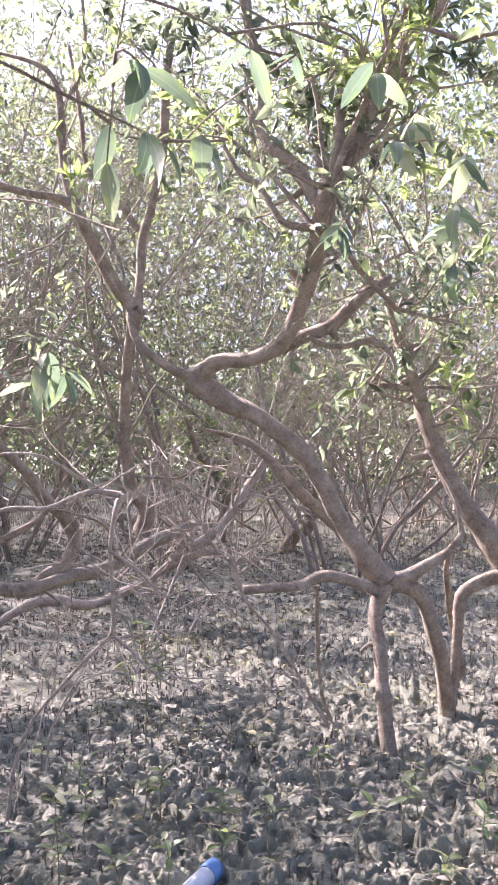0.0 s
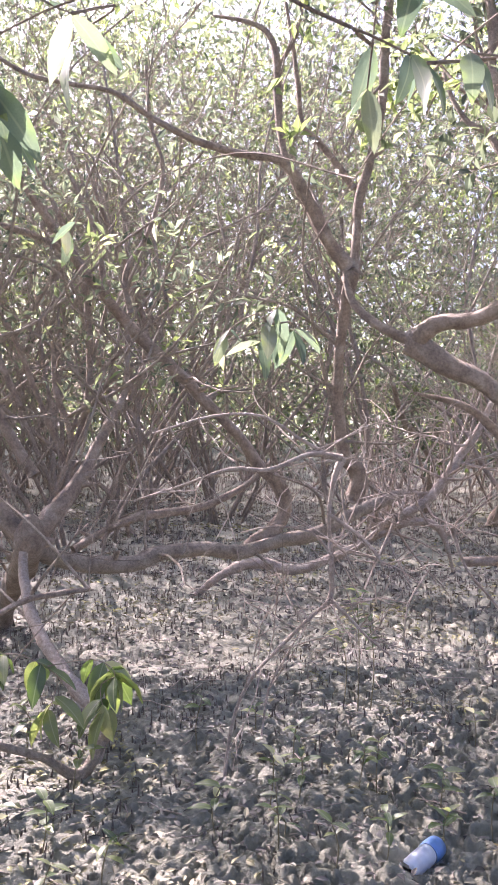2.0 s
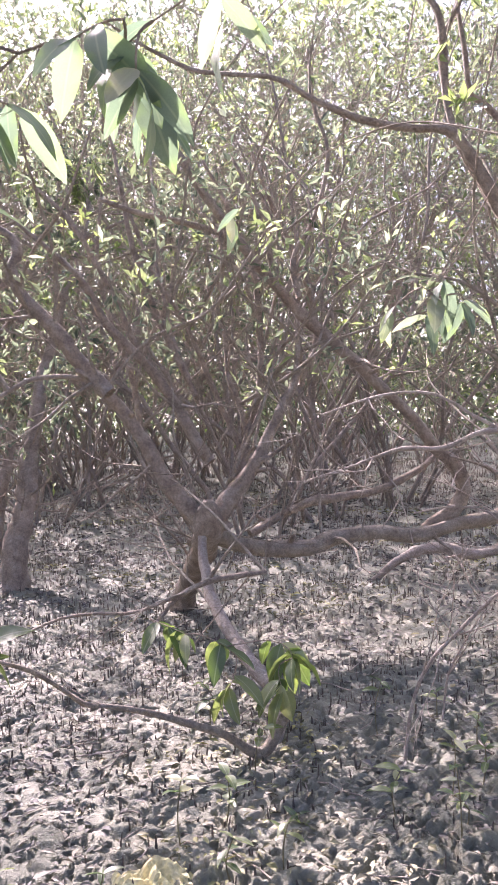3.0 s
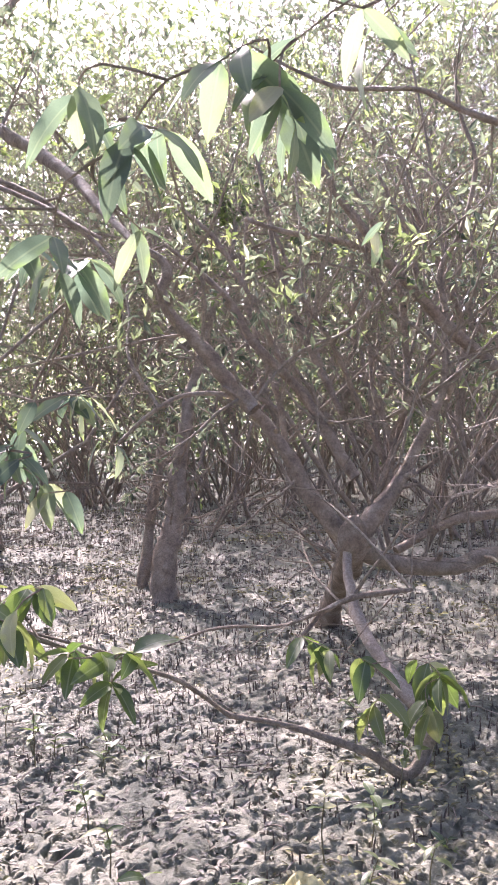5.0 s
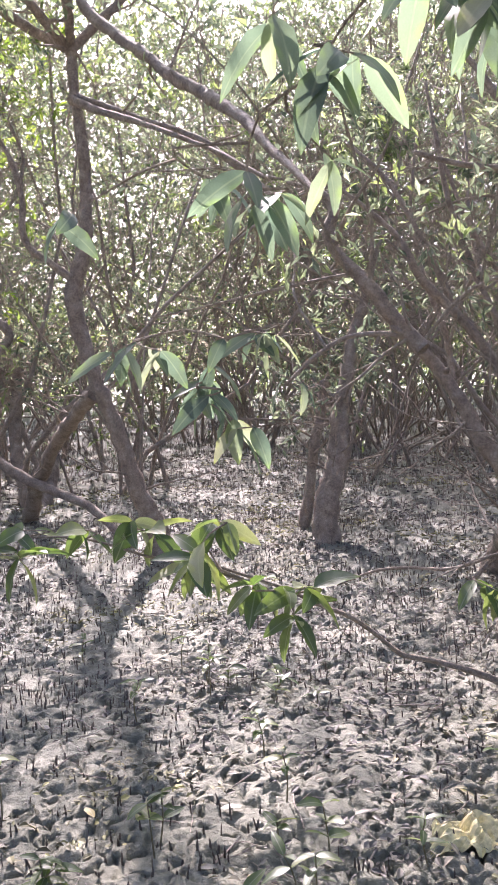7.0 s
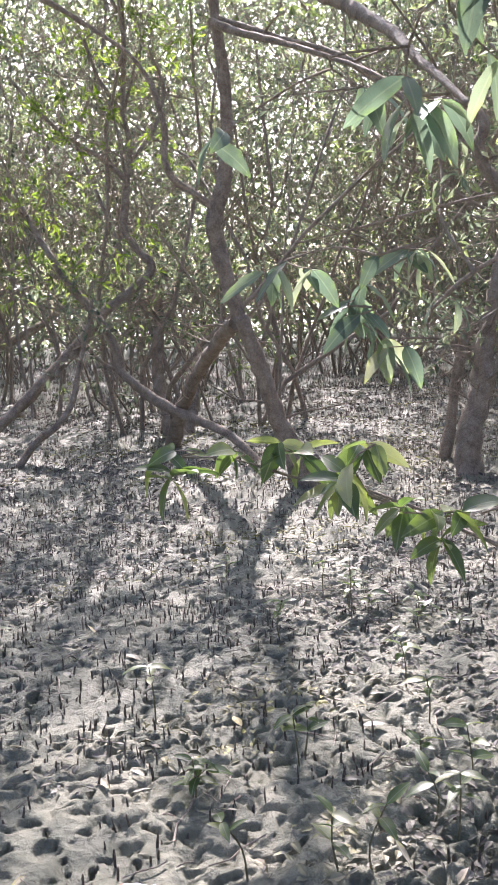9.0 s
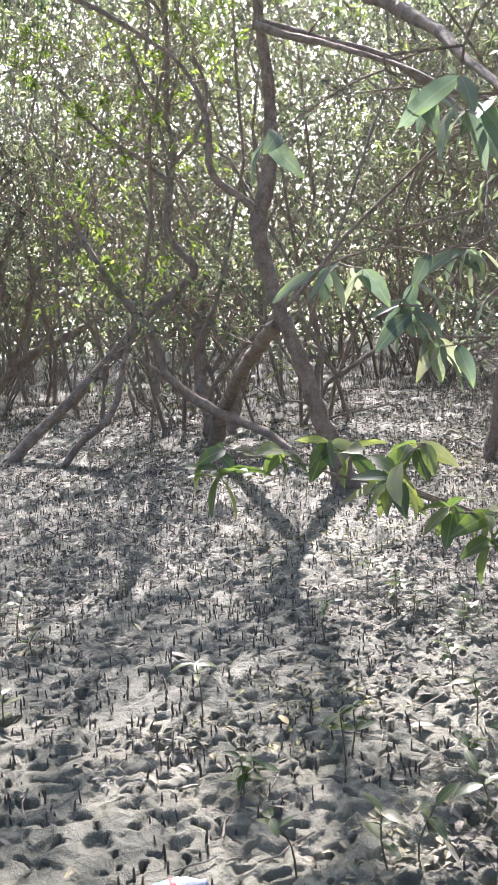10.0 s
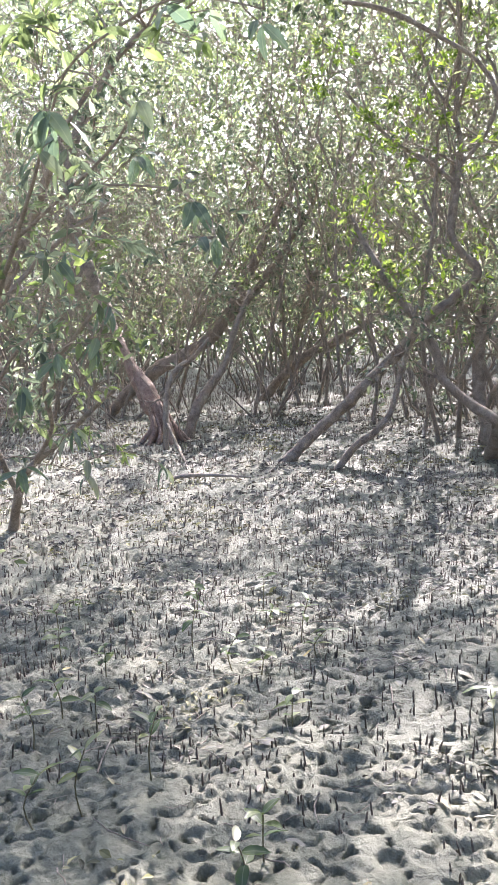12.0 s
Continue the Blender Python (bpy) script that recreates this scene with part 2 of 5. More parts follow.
def leaf_cloud(name, base, along, face, length, width, mat, fine, shift=(0, 0, 0)):
    """Many folded, pointed leaves in one mesh. fine: eight triangles a leaf in place of two."""
    along = along / (np.linalg.norm(along, axis=1)[:, None] + 1e-9)
    side = np.cross(along, face)
    side /= np.linalg.norm(side, axis=1)[:, None] + 1e-9
    face = np.cross(side, along)
    L, W, k = length[:, None], width[:, None], len(base)
    if fine:
        mid1, mid2, tip = base + along * L * 0.36 + face * L * 0.03, base + along * L * 0.7 + face * L * 0.01, base + along * L - face * L * 0.09
        rise = face * W * 0.35
        v = np.stack([base, mid1, mid2, tip, mid1 + side * W + rise, mid1 - side * W + rise, mid2 + side * W * 0.72 + rise * 0.7, mid2 - side * W * 0.72 + rise * 0.7], 1)
        tri = np.array([[0, 1, 4], [0, 5, 1], [2, 3, 6], [2, 7, 3]])
        quad = np.array([[1, 2, 6, 4], [1, 5, 7, 2]])
    else:
        mid = base + along * L * 0.45 + face * W * 0.4
        v = np.stack([base, mid + side * W, mid - side * W, base + along * L - face * L * 0.06], 1)
        tri, quad = np.array([[0, 3, 1], [0, 2, 3]]), np.zeros((0, 4), int)
    m = v.shape[1]
    at = np.arange(k)[:, None, None] * m
    faces = [(tri[None] + at).reshape(-1, 3)]
    if len(quad):
        faces.append((quad[None] + at).reshape(-1, 4))
    return raw_mesh(name, v.reshape(-1, 3) - np.asarray(shift), faces, mat, False)


def unit(rng, n):
    v = rng.normal(0, 1, (n, 3))
    return v / np.linalg.norm(v, axis=1)[:, None]


class Growth:
    """Wood and leaves that grow out of given branches."""

    def __init__(self, seed, coarse=False, clear=0.35, low=0.0):
        self.low = low
        self.rng, self.bag, self.sets, self.coarse, self.clear = np.random.default_rng(seed), Bag(), [], coarse, clear

    def shoot(self, p, d, length, radius, level, kids, leaves, lift=0.25, sides=None):
        """One curving shoot with its side shoots. kids: how many on each further level; leaves: how many on the last."""
        rng = self.rng
        n = (7, 5, 4, 4)[min(level, 3)] if not self.coarse else (10, 4, 2, 2)[min(level, 3)]
        pts, rad, d = [np.array(p, float)], [radius], np.array(d, float)
        d /= np.linalg.norm(d)
        for i in range(n - 1):
            d = d + rng.normal(0, 0.27 if self.coarse and not level else 0.2, 3) + np.array([0, 0, (lift if level or not self.coarse else 0.8) * 0.25])
            d /= np.linalg.norm(d)
            pts.append(pts[-1] + d * length / (n - 1))
            rad.append(radius * (1 - 0.8 * (i + 1) / (n - 1)))
        self.bag.tube(pts, rad, sides or ((5, 3, 3, 3) if self.coarse else (7, 5, 4, 3))[min(level, 3)], False)
        pts = np.array(pts)
        if kids:
            for c in range(max(1, int(round(kids[0] * rng.uniform(0.75, 1.25))))):
                f = rng.uniform(0.25 if level else self.clear, 1.0) * (n - 1)
                i = min(int(f), n - 2)
                q = pts[i] + (pts[i + 1] - pts[i]) * (f - i)
                out = (pts[i + 1] - pts[i]) / np.linalg.norm(pts[i + 1] - pts[i]) * 0.75 + rng.normal(0, 0.62, 3) + np.array([0, 0, lift * 0.35])
                self.shoot(q, out, length * rng.uniform(0.24, 0.42) * (1 if level == 0 else 1.3), max(rad[i] * 0.55, 0.0042 if self.coarse else 0.0025), level + 1, kids[1:], leaves, lift)
        if (not kids) and leaves and pts[-1][2] > self.low:
            self.foliage(pts, leaves)

    def foliage(self, pts, count):
        rng = self.rng
        count = max(2, int(count * rng.uniform(0.5, 1.5)))
        f = 1 - rng.uniform(0, 0.75, count) ** (2.6 if self.coarse else 1.8)
        f = f * (len(pts) - 1)
        i = np.minimum(f.astype(int), len(pts) - 2)
        step = pts[i + 1] - pts[i]
        along = step / (np.linalg.norm(step, axis=1)[:, None] + 1e-9) * 0.6 + unit(rng, count) * 0.95 + np.array([0, 0, -0.15])
        self.sets.append((pts[i] + step * (f - i)[:, None], along))

    def leaves(self, name, mat, length, fine, shift=(0, 0, 0)):
        base, along = (np.concatenate(c) for c in zip(*self.sets))
        n, rng = len(base), self.rng
        face = np.array([0, 0, 1.0]) + unit(rng, n) * 0.85
        size = length * rng.uniform(0.55, 1.25, n)
        return leaf_cloud(name, base, along, face, size, size * rng.uniform(0.14, 0.22, n), mat, fine, shift)


def lattice(x, y, scale, seed):
    """Smooth value noise, 0 to 1, of the given grain in metres."""
    table = np.random.default_rng(seed).uniform(0, 1, (256, 256))
    u, v = np.asarray(x) / scale + 1000.3, np.asarray(y) / scale + 1000.7
    i, j = np.floor(u).astype(int), np.floor(v).astype(int)
    a, b = u - i, v - j
    a, b = a * a * (3 - 2 * a), b * b * (3 - 2 * b)
    g = lambda m, n: table[(i + m) % 256, (j + n) % 256]
    return (g(0, 0) * (1 - a) + g(1, 0) * a) * (1 - b) + (g(0, 1) * (1 - a) + g(1, 1) * a) * b


def hollows(x, y, cell, seed, share, small, large):
    """Round hollows, one at most in each cell: 0 outside, up to 1 at the middle."""
    g = np.random.default_rng(seed)
    px, py, pr, on = g.uniform(0.15, 0.85, (128, 128)), g.uniform(0.15, 0.85, (128, 128)), g.uniform(small, large, (128, 128)), g.uniform(0, 1, (128, 128)) < share
    i, j = np.floor(x / cell).astype(int), np.floor(y / cell).astype(int)
    deep = np.zeros(np.shape(x))
    for m in (-1, 0, 1):
        for n in (-1, 0, 1):
            a, c = (i + m) % 128, (j + n) % 128
            far = np.hypot(x - (i + m + px[a, c]) * cell, y - (j + n + py[a, c]) * cell)
            deep = np.maximum(deep, np.clip((pr[a, c] - far) / (0.32 * pr[a, c]), 0, 1) * on[a, c])
    return deep


def cracks(x, y, cell, seed):
    """How far a place lies from the seam between two clods: 0 at the seam, about 1 in a clod's middle."""
    g = np.random.default_rng(seed)
    px, py = g.uniform(0.1, 0.9, (128, 128)), g.uniform(0.1, 0.9, (128, 128))
    i, j = np.floor(x / cell).astype(int), np.floor(y / cell).astype(int)
    first, second = np.full(np.shape(x), 9.0), np.full(np.shape(x), 9.0)
    for m in (-1, 0, 1):
        for n in (-1, 0, 1):
            a, c = (i + m) % 128, (j + n) % 128
            far = np.hypot(x / cell - (i + m + px[a, c]), y / cell - (j + n + py[a, c]))
            second = np.minimum(second, np.maximum(first, far))
            first = np.minimum(first, far)
    return second - first


def ground_z(x, y):
    """The mud's height: soft swells, clods and crab holes, flat on the whole."""
    x, y = np.atleast_1d(np.asarray(x, float)), np.atleast_1d(np.asarray(y, float))
    u, v = x + (lattice(x, y, 0.05, 21) - 0.5) * 0.06, y + (lattice(x, y, 0.05, 22) - 0.5) * 0.06
    z = (lattice(x, y, 1.4, 1) - 0.5) * 0.05 + (lattice(u, v, 0.32, 2) - 0.5) * 0.03
    side = np.clip((x + 2.3 - 0.25 * y) / 1.2, 0.0, 1.0)
    z += (lattice(u, v, 0.15, 7) - 0.5) * 0.024 + (lattice(u, v, 0.085, 8) - 0.5) * 0.012
    clod = lattice(u, v, 0.055, 3) * 0.5 + lattice(u, v, 0.028, 4) * 0.5
    edge = 0.33 + 0.1 * side + 0.1 * (lattice(x, y, 0.6, 15) - 0.5)
    step = np.clip((clod - edge) / 0.06, 0, 1)
    z += (0.013 + 0.013 * side) * step * step * (3 - 2 * step) + (0.008 + 0.012 * side) * (clod - 0.5)
    step = np.clip((clod - edge - 0.17) / 0.045, 0, 1)
    z += (0.004 + 0.008 * side) * step * step * (3 - 2 * step)
    z += (lattice(u, v, 0.024, 9) - 0.5) * (0.008 + 0.016 * side) + (lattice(x, y, 0.04, 10) - 0.5) * 0.012 * side
    seam = np.clip((lattice(x, y, 0.5, 18) + 0.45 * side - 0.5) / 0.2, 0, 1)
    z -= 0.012 * seam * np.clip(1 - cracks(u, v, 0.075, 16) / 0.3, 0, 1) * np.clip(lattice(x, y, 0.11, 17) * 2 - 0.3, 0, 1.2)
    z -= 0.05 * hollows(u, v, 0.12, 12, 0.6, 0.008, 0.02)
    z -= 0.06 * hollows(u, v, 0.07, 13, 0.65, 0.007, 0.014)
    # away from the open mud the ground is plain and softly swelling
    yaw, far = np.degrees(np.arctan2(-x, y)), np.hypot(x, y)
    open_mud = np.clip((yaw + 25) / 3, 0, 1) * np.clip((97 - yaw) / 3, 0, 1) * np.clip((far - 1.5) / 0.3, 0, 1)
    soft = (lattice(x, y, 2.6, 1) - 0.5) * 0.06 * np.clip((far - 0.6) / 2, 0, 1)
    return z * open_mud + soft * (1 - open_mud)


# ---- ground ----
# one round sheet, finest where the open mud lies near
turns = np.radians(np.concatenate([np.arange(-25, 97.5, 0.16), np.arange(98, 334, 4)]))
rings = np.concatenate([[0.15, 0.5, 0.9, 1.2], 1.6 * np.exp(np.arange(0, math.log(5 / 1.6), 0.0028)), 5 * np.exp(np.arange(0.0035, math.log(16 / 5), 0.011)), 16 * np.exp(np.arange(0.02, math.log(400 / 16), 0.09))])
R, T = np.meshgrid(rings, turns, indexing="ij")
X, Y = -R * np.sin(T), R * np.cos(T)
Z = ground_z(X, Y) * np.clip((20 - R) / 6, 0, 1) * np.clip(R / 0.9, 0, 1)
w, k = len(turns), len(rings)
i, j = np.meshgrid(np.arange(k - 1), np.arange(w), indexing="ij")
quads = np.stack([i * w + j, (i + 1) * w + j, (i + 1) * w + (j + 1) % w, i * w + (j + 1) % w], -1).reshape(-1, 4)[:, ::-1]
hub = np.stack([np.full(w, k * w), np.arange(w), (np.arange(w) + 1) % w], -1)[:, ::-1]
ground = new("ground", raw_mesh("ground", np.vstack([np.stack([X, Y, Z], -1).reshape(-1, 3), (0, 0, 0)]), [quads, hub], MUD))
tagged(ground, "Dappled grey tidal mud pitted with crab holes", "ground", kind="structure")

# ---- main trees ----
tree_a = thing("mangrove_tree", (0.66, 4.07, 0), "Forked grey-brown mangrove trunk with twisting limbs, standing on mud", "tree")
limb(tree_a, "trunk", [(0.66, 4.07, -0.00, 0.049), (0.64, 4.15, 0.25, 0.036), (0.63, 4.21, 0.47, 0.036), (0.61, 4.26, 0.64, 0.041), (0.66, 4.29, 0.77, 0.060)], BARK)
limb(tree_a, "main_limb", [(0.67, 4.29, 0.78, 0.063), (0.55, 4.31, 0.93, 0.066), (0.44, 4.34, 1.09, 0.058), (0.32, 4.36, 1.32, 0.056), (0.21, 4.38, 1.45, 0.056), (0.04, 4.40, 1.57, 0.056), (-0.13, 4.43, 1.66, 0.062), (-0.28, 4.45, 1.77, 0.065)], BARK)
limb(tree_a, "limb", [(-0.28, 4.45, 1.77, 0.059), (-0.16, 4.39, 1.84, 0.047), (-0.01, 4.32, 1.85, 0.045), (0.15, 4.24, 1.93, 0.051), (0.23, 4.16, 2.08, 0.048), (0.28, 4.08, 2.23, 0.047), (0.31, 3.97, 2.42, 0.051), (0.33, 3.89, 2.56, 0.045)], BARK)
limb(tree_a, "limb", [(0.33, 3.89, 2.56, 0.042), (0.38, 3.94, 2.73, 0.038), (0.39, 3.99, 2.90, 0.030), (0.42, 4.05, 3.08, 0.023), (0.43, 4.09, 3.26, 0.013)], BARK)
limb(tree_a, "limb", [(0.33, 3.89, 2.55, 0.032), (0.44, 3.95, 2.74, 0.030), (0.52, 3.99, 2.90, 0.033), (0.61, 4.05, 3.11, 0.036), (0.68, 4.09, 3.27, 0.036), (0.77, 4.12, 3.38, 0.034), (0.88, 4.15, 3.50, 0.024), (0.96, 4.19, 3.66, 0.019)], BARK)
limb(tree_a, "limb", [(0.78, 4.14, 3.40, 0.024), (0.74, 4.16, 3.49, 0.023), (0.73, 4.19, 3.65, 0.019)], BARK)
limb(tree_a, "limb", [(0.63, 4.09, 3.16, 0.012), (0.62, 4.14, 3.36, 0.011), (0.62, 4.19, 3.65, 0.008)], BARK)
limb(tree_a, "limb", [(0.30, 3.94, 2.49, 0.033), (0.23, 3.99, 2.63, 0.033), (0.16, 4.02, 2.72, 0.033), (0.08, 4.06, 2.80, 0.031), (0.04, 4.09, 2.91, 0.029), (0.05, 4.13, 3.05, 0.032), (0.03, 4.17, 3.21, 0.029), (-0.02, 4.24, 3.45, 0.030), (-0.04, 4.30, 3.67, 0.027)], BARK)
limb(tree_a, "limb", [(0.28, 3.94, 2.40, 0.023), (0.16, 3.99, 2.43, 0.020), (0.09, 4.03, 2.52, 0.019), (0.03, 4.07, 2.63, 0.018), (-0.05, 4.11, 2.69, 0.016), (-0.12, 4.15, 2.81, 0.013), (-0.16, 4.20, 2.94, 0.009)], BARK)
limb(tree_a, "limb", [(0.12, 4.34, 1.90, 0.039), (0.25, 4.33, 1.96, 0.039), (0.39, 4.32, 2.02, 0.038), (0.50, 4.31, 2.12, 0.033), (0.59, 4.30, 2.20, 0.030), (0.68, 4.29, 2.26, 0.016)], BARK)
limb(tree_a, "limb", [(0.28, 4.29, 1.96, 0.016), (0.37, 4.27, 1.92, 0.019), (0.48, 4.25, 1.92, 0.019), (0.59, 4.23, 1.94, 0.020), (0.67, 4.21, 1.87, 0.016), (0.69, 4.19, 1.78, 0.009)], BARK)
limb(tree_a, "limb", [(-0.28, 4.45, 1.77, 0.034), (-0.41, 4.49, 1.83, 0.029), (-0.51, 4.52, 1.89, 0.029), (-0.59, 4.56, 1.98, 0.026), (-0.63, 4.60, 2.10, 0.022)], BARK)
limb(tree_a, "limb", [(-0.27, 4.69, 1.52, 0.010), (-0.05, 4.65, 1.47, 0.021), (0.09, 4.62, 1.38, 0.026), (0.21, 4.58, 1.25, 0.032), (0.32, 4.55, 1.14, 0.032), (0.44, 4.51, 1.03, 0.032), (0.51, 4.49, 0.98, 0.023)], BARK)
limb(tree_a, "limb", [(0.62, 4.27, 0.74, 0.035), (0.49, 4.23, 0.80, 0.032), (0.35, 4.20, 0.82, 0.032), (0.24, 4.17, 0.78, 0.027), (0.11, 4.13, 0.77, 0.024), (-0.02, 4.09, 0.77, 0.021)], BARK)
limb(tree_a, "limb", [(0.67, 4.29, 0.78, 0.046), (0.78, 4.32, 0.81, 0.044), (0.87, 4.34, 0.85, 0.033), (0.99, 4.37, 0.92, 0.024), (1.06, 4.39, 1.01, 0.015)], BARK)
limb(tree_a, "leg", [(0.68, 4.29, 0.78, 0.049), (0.83, 4.35, 0.72, 0.047), (0.92, 4.43, 0.54, 0.048), (0.98, 4.50, 0.37, 0.047), (1.02, 4.56, 0.21, 0.048), (1.06, 4.64, 0.00, 0.056)], BARK)
limb(tree_a, "limb", [(1.05, 4.39, 0.98, 0.014), (1.04, 4.42, 1.13, 0.017), (0.99, 4.46, 1.27, 0.011), (0.91, 4.49, 1.41, 0.007)], BARK)
limb(tree_a, "limb", [(0.45, 3.89, 2.36, 0.009), (0.38, 3.87, 2.50, 0.011), (0.33, 3.85, 2.61, 0.012), (0.30, 3.83, 2.75, 0.013), (0.28, 3.81, 2.89, 0.013), (0.25, 3.79, 3.01, 0.011)], BARK)
limb(tree_a, "twig", [(0.33, 4.24, 0.77, 0.012), (0.34, 4.34, 0.50, 0.014), (0.37, 4.43, 0.22, 0.013), (0.44, 4.51, 0.00, 0.011)], BARK)
tree_c = thing("mangrove_tree", (1.71, 4.45, 0), "Thick leaning mangrove trunk on prop legs in grey mud", "tree")
limb(tree_c, "trunk", [(1.71, 4.45, -0.00, 0.091), (1.61, 4.51, 0.35, 0.080), (1.46, 4.56, 0.66, 0.076), (1.26, 4.61, 0.94, 0.073), (1.15, 4.64, 1.10, 0.062), (1.07, 4.67, 1.26, 0.054), (1.00, 4.69, 1.39, 0.051)], BARK)
limb(tree_c, "limb", [(1.00, 4.69, 1.39, 0.051), (0.94, 4.69, 1.56, 0.051), (0.88, 4.69, 1.74, 0.048), (0.82, 4.69, 1.89, 0.045), (0.78, 4.69, 2.03, 0.042), (0.74, 4.69, 2.18, 0.033), (0.72, 4.69, 2.30, 0.025), (0.67, 4.69, 2.39, 0.012)], BARK)
limb(tree_c, "limb", [(0.77, 4.69, 2.05, 0.027), (0.82, 4.72, 2.13, 0.024), (0.88, 4.76, 2.25, 0.021), (0.92, 4.79, 2.38, 0.014)], BARK)
limb(tree_c, "limb", [(0.83, 4.69, 1.68, 0.013), (0.95, 4.69, 1.75, 0.012), (1.13, 4.69, 1.74, 0.010), (1.31, 4.69, 1.76, 0.009)], BARK)
limb(tree_c, "limb", [(0.85, 4.69, 1.74, 0.018), (0.76, 4.64, 1.75, 0.018), (0.67, 4.59, 1.75, 0.015)], BARK)
limb(tree_c, "leg", [(1.36, 4.59, 0.78, 0.044), (1.20, 4.60, 0.74, 0.041), (1.11, 4.61, 0.66, 0.038), (1.10, 4.62, 0.51, 0.035), (1.09, 4.64, 0.33, 0.032), (1.07, 4.65, 0.16, 0.031), (1.07, 4.66, -0.00, 0.036)], BARK)
limb(tree_c, "leg", [(1.09, 4.74, 0.93, 0.015), (1.09, 4.87, 0.76, 0.022), (1.15, 5.05, 0.51, 0.024), (1.25, 5.25, 0.20, 0.027), (1.33, 5.38, 0.00, 0.034)], BARK)
tree_n = thing("sprawling_mangrove_tree", (-1.47, 3.28, 0), "Sprawling mangrove with low log-like limbs and a knotted base", "tree")
limb(tree_n, "trunk", [(-0.60, 4.89, 0.94, 0.056), (-0.56, 4.87, 1.07, 0.053), (-0.63, 4.83, 1.18, 0.043), (-0.66, 4.78, 1.39, 0.038), (-0.67, 4.73, 1.60, 0.035), (-0.65, 4.68, 1.81, 0.034), (-0.62, 4.65, 1.98, 0.038), (-0.60, 4.61, 2.13, 0.047)], BARK)
limb(tree_n, "limb", [(-0.61, 4.61, 2.14, 0.044), (-0.71, 4.56, 2.27, 0.038), (-0.79, 4.51, 2.43, 0.034), (-0.86, 4.46, 2.57, 0.028), (-0.94, 4.42, 2.65, 0.025), (-1.08, 4.36, 2.66, 0.022), (-1.24, 4.30, 2.69, 0.022), (-1.39, 4.23, 2.74, 0.019), (-1.54, 4.17, 2.82, 0.018), (-1.68, 4.10, 2.91, 0.016), (-1.86, 4.05, 2.94, 0.014), (-2.04, 3.96, 2.96, 0.012), (-2.22, 3.84, 3.05, 0.009), (-2.38, 3.71, 3.16, 0.006)], BARK)
limb(tree_n, "limb", [(-0.59, 4.62, 2.14, 0.035), (-0.58, 4.65, 2.33, 0.029), (-0.57, 4.67, 2.51, 0.030), (-0.53, 4.70, 2.68, 0.027), (-0.49, 4.74, 2.90, 0.027), (-0.47, 4.77, 3.09, 0.027), (-0.47, 4.80, 3.29, 0.027), (-0.46, 4.83, 3.48, 0.024), (-0.43, 4.88, 3.80, 0.021)], BARK)
limb(tree_n, "limb", [(-0.70, 4.70, 2.22, 0.027), (-0.78, 4.72, 2.35, 0.022), (-0.87, 4.74, 2.51, 0.021), (-0.95, 4.76, 2.68, 0.020), (-1.00, 4.78, 2.85, 0.020), (-1.03, 4.81, 3.06, 0.024), (-1.04, 4.83, 3.26, 0.025), (-1.09, 4.85, 3.43, 0.019), (-1.20, 4.87, 3.52, 0.014), (-1.42, 4.90, 3.59, 0.009)], BARK)
limb(tree_n, "limb", [(-0.63, 4.96, 2.63, 0.022), (-0.74, 4.97, 2.78, 0.021), (-0.84, 4.97, 2.90, 0.021), (-0.92, 4.97, 2.99, 0.018), (-0.96, 5.01, 3.24, 0.017), (-1.01, 5.05, 3.51, 0.014), (-1.05, 5.09, 3.71, 0.012)], BARK)
limb(tree_n, "limb", [(-1.05, 4.90, 3.29, 0.014), (-0.99, 4.93, 3.40, 0.014), (-0.95, 4.98, 3.57, 0.016), (-0.95, 5.03, 3.79, 0.014), (-0.99, 5.10, 4.05, 0.011)], BARK)
limb(tree_n, "log", [(-2.11, 4.2, 0.7, 0.04), (-2.06, 4.36, 0.63, 0.051), (-1.93, 4.55, 0.57, 0.052), (-1.76, 4.71, 0.56, 0.052), (-1.64, 4.83, 0.61, 0.054), (-1.45, 4.99, 0.62, 0.050), (-1.26, 5.15, 0.58, 0.056), (-1.09, 5.30, 0.63, 0.050), (-0.88, 5.48, 0.67, 0.049), (-0.64, 5.69, 0.78, 0.044), (-0.38, 5.91, 0.90, 0.036)], LIT_BARK)
limb(tree_n, "limb", [(-1.25, 5.28, 0.58, 0.057), (-1.11, 5.32, 0.71, 0.052), (-1.04, 5.35, 0.83, 0.050), (-1.08, 5.33, 0.98, 0.047), (-1.19, 5.29, 1.07, 0.042), (-1.33, 5.24, 1.28, 0.040), (-1.52, 5.17, 1.48, 0.040), (-1.72, 5.09, 1.69, 0.040), (-1.93, 5.02, 1.89, 0.041)], BARK)
limb(tree_n, "limb", [(-1.93, 5.02, 1.89, 0.040), (-2.03, 4.97, 2.03, 0.036), (-2.20, 4.88, 2.25, 0.033), (-2.35, 4.81, 2.48, 0.029), (-2.49, 4.73, 2.72, 0.026), (-2.60, 4.67, 2.92, 0.021), (-2.73, 4.60, 3.12, 0.014)], BARK)
limb(tree_n, "limb", [(-2.04, 4.99, 2.03, 0.023), (-2.11, 5.03, 2.24, 0.020), (-2.14, 5.07, 2.41, 0.017), (-2.26, 5.10, 2.63, 0.014), (-2.38, 5.13, 2.85, 0.010)], BARK)
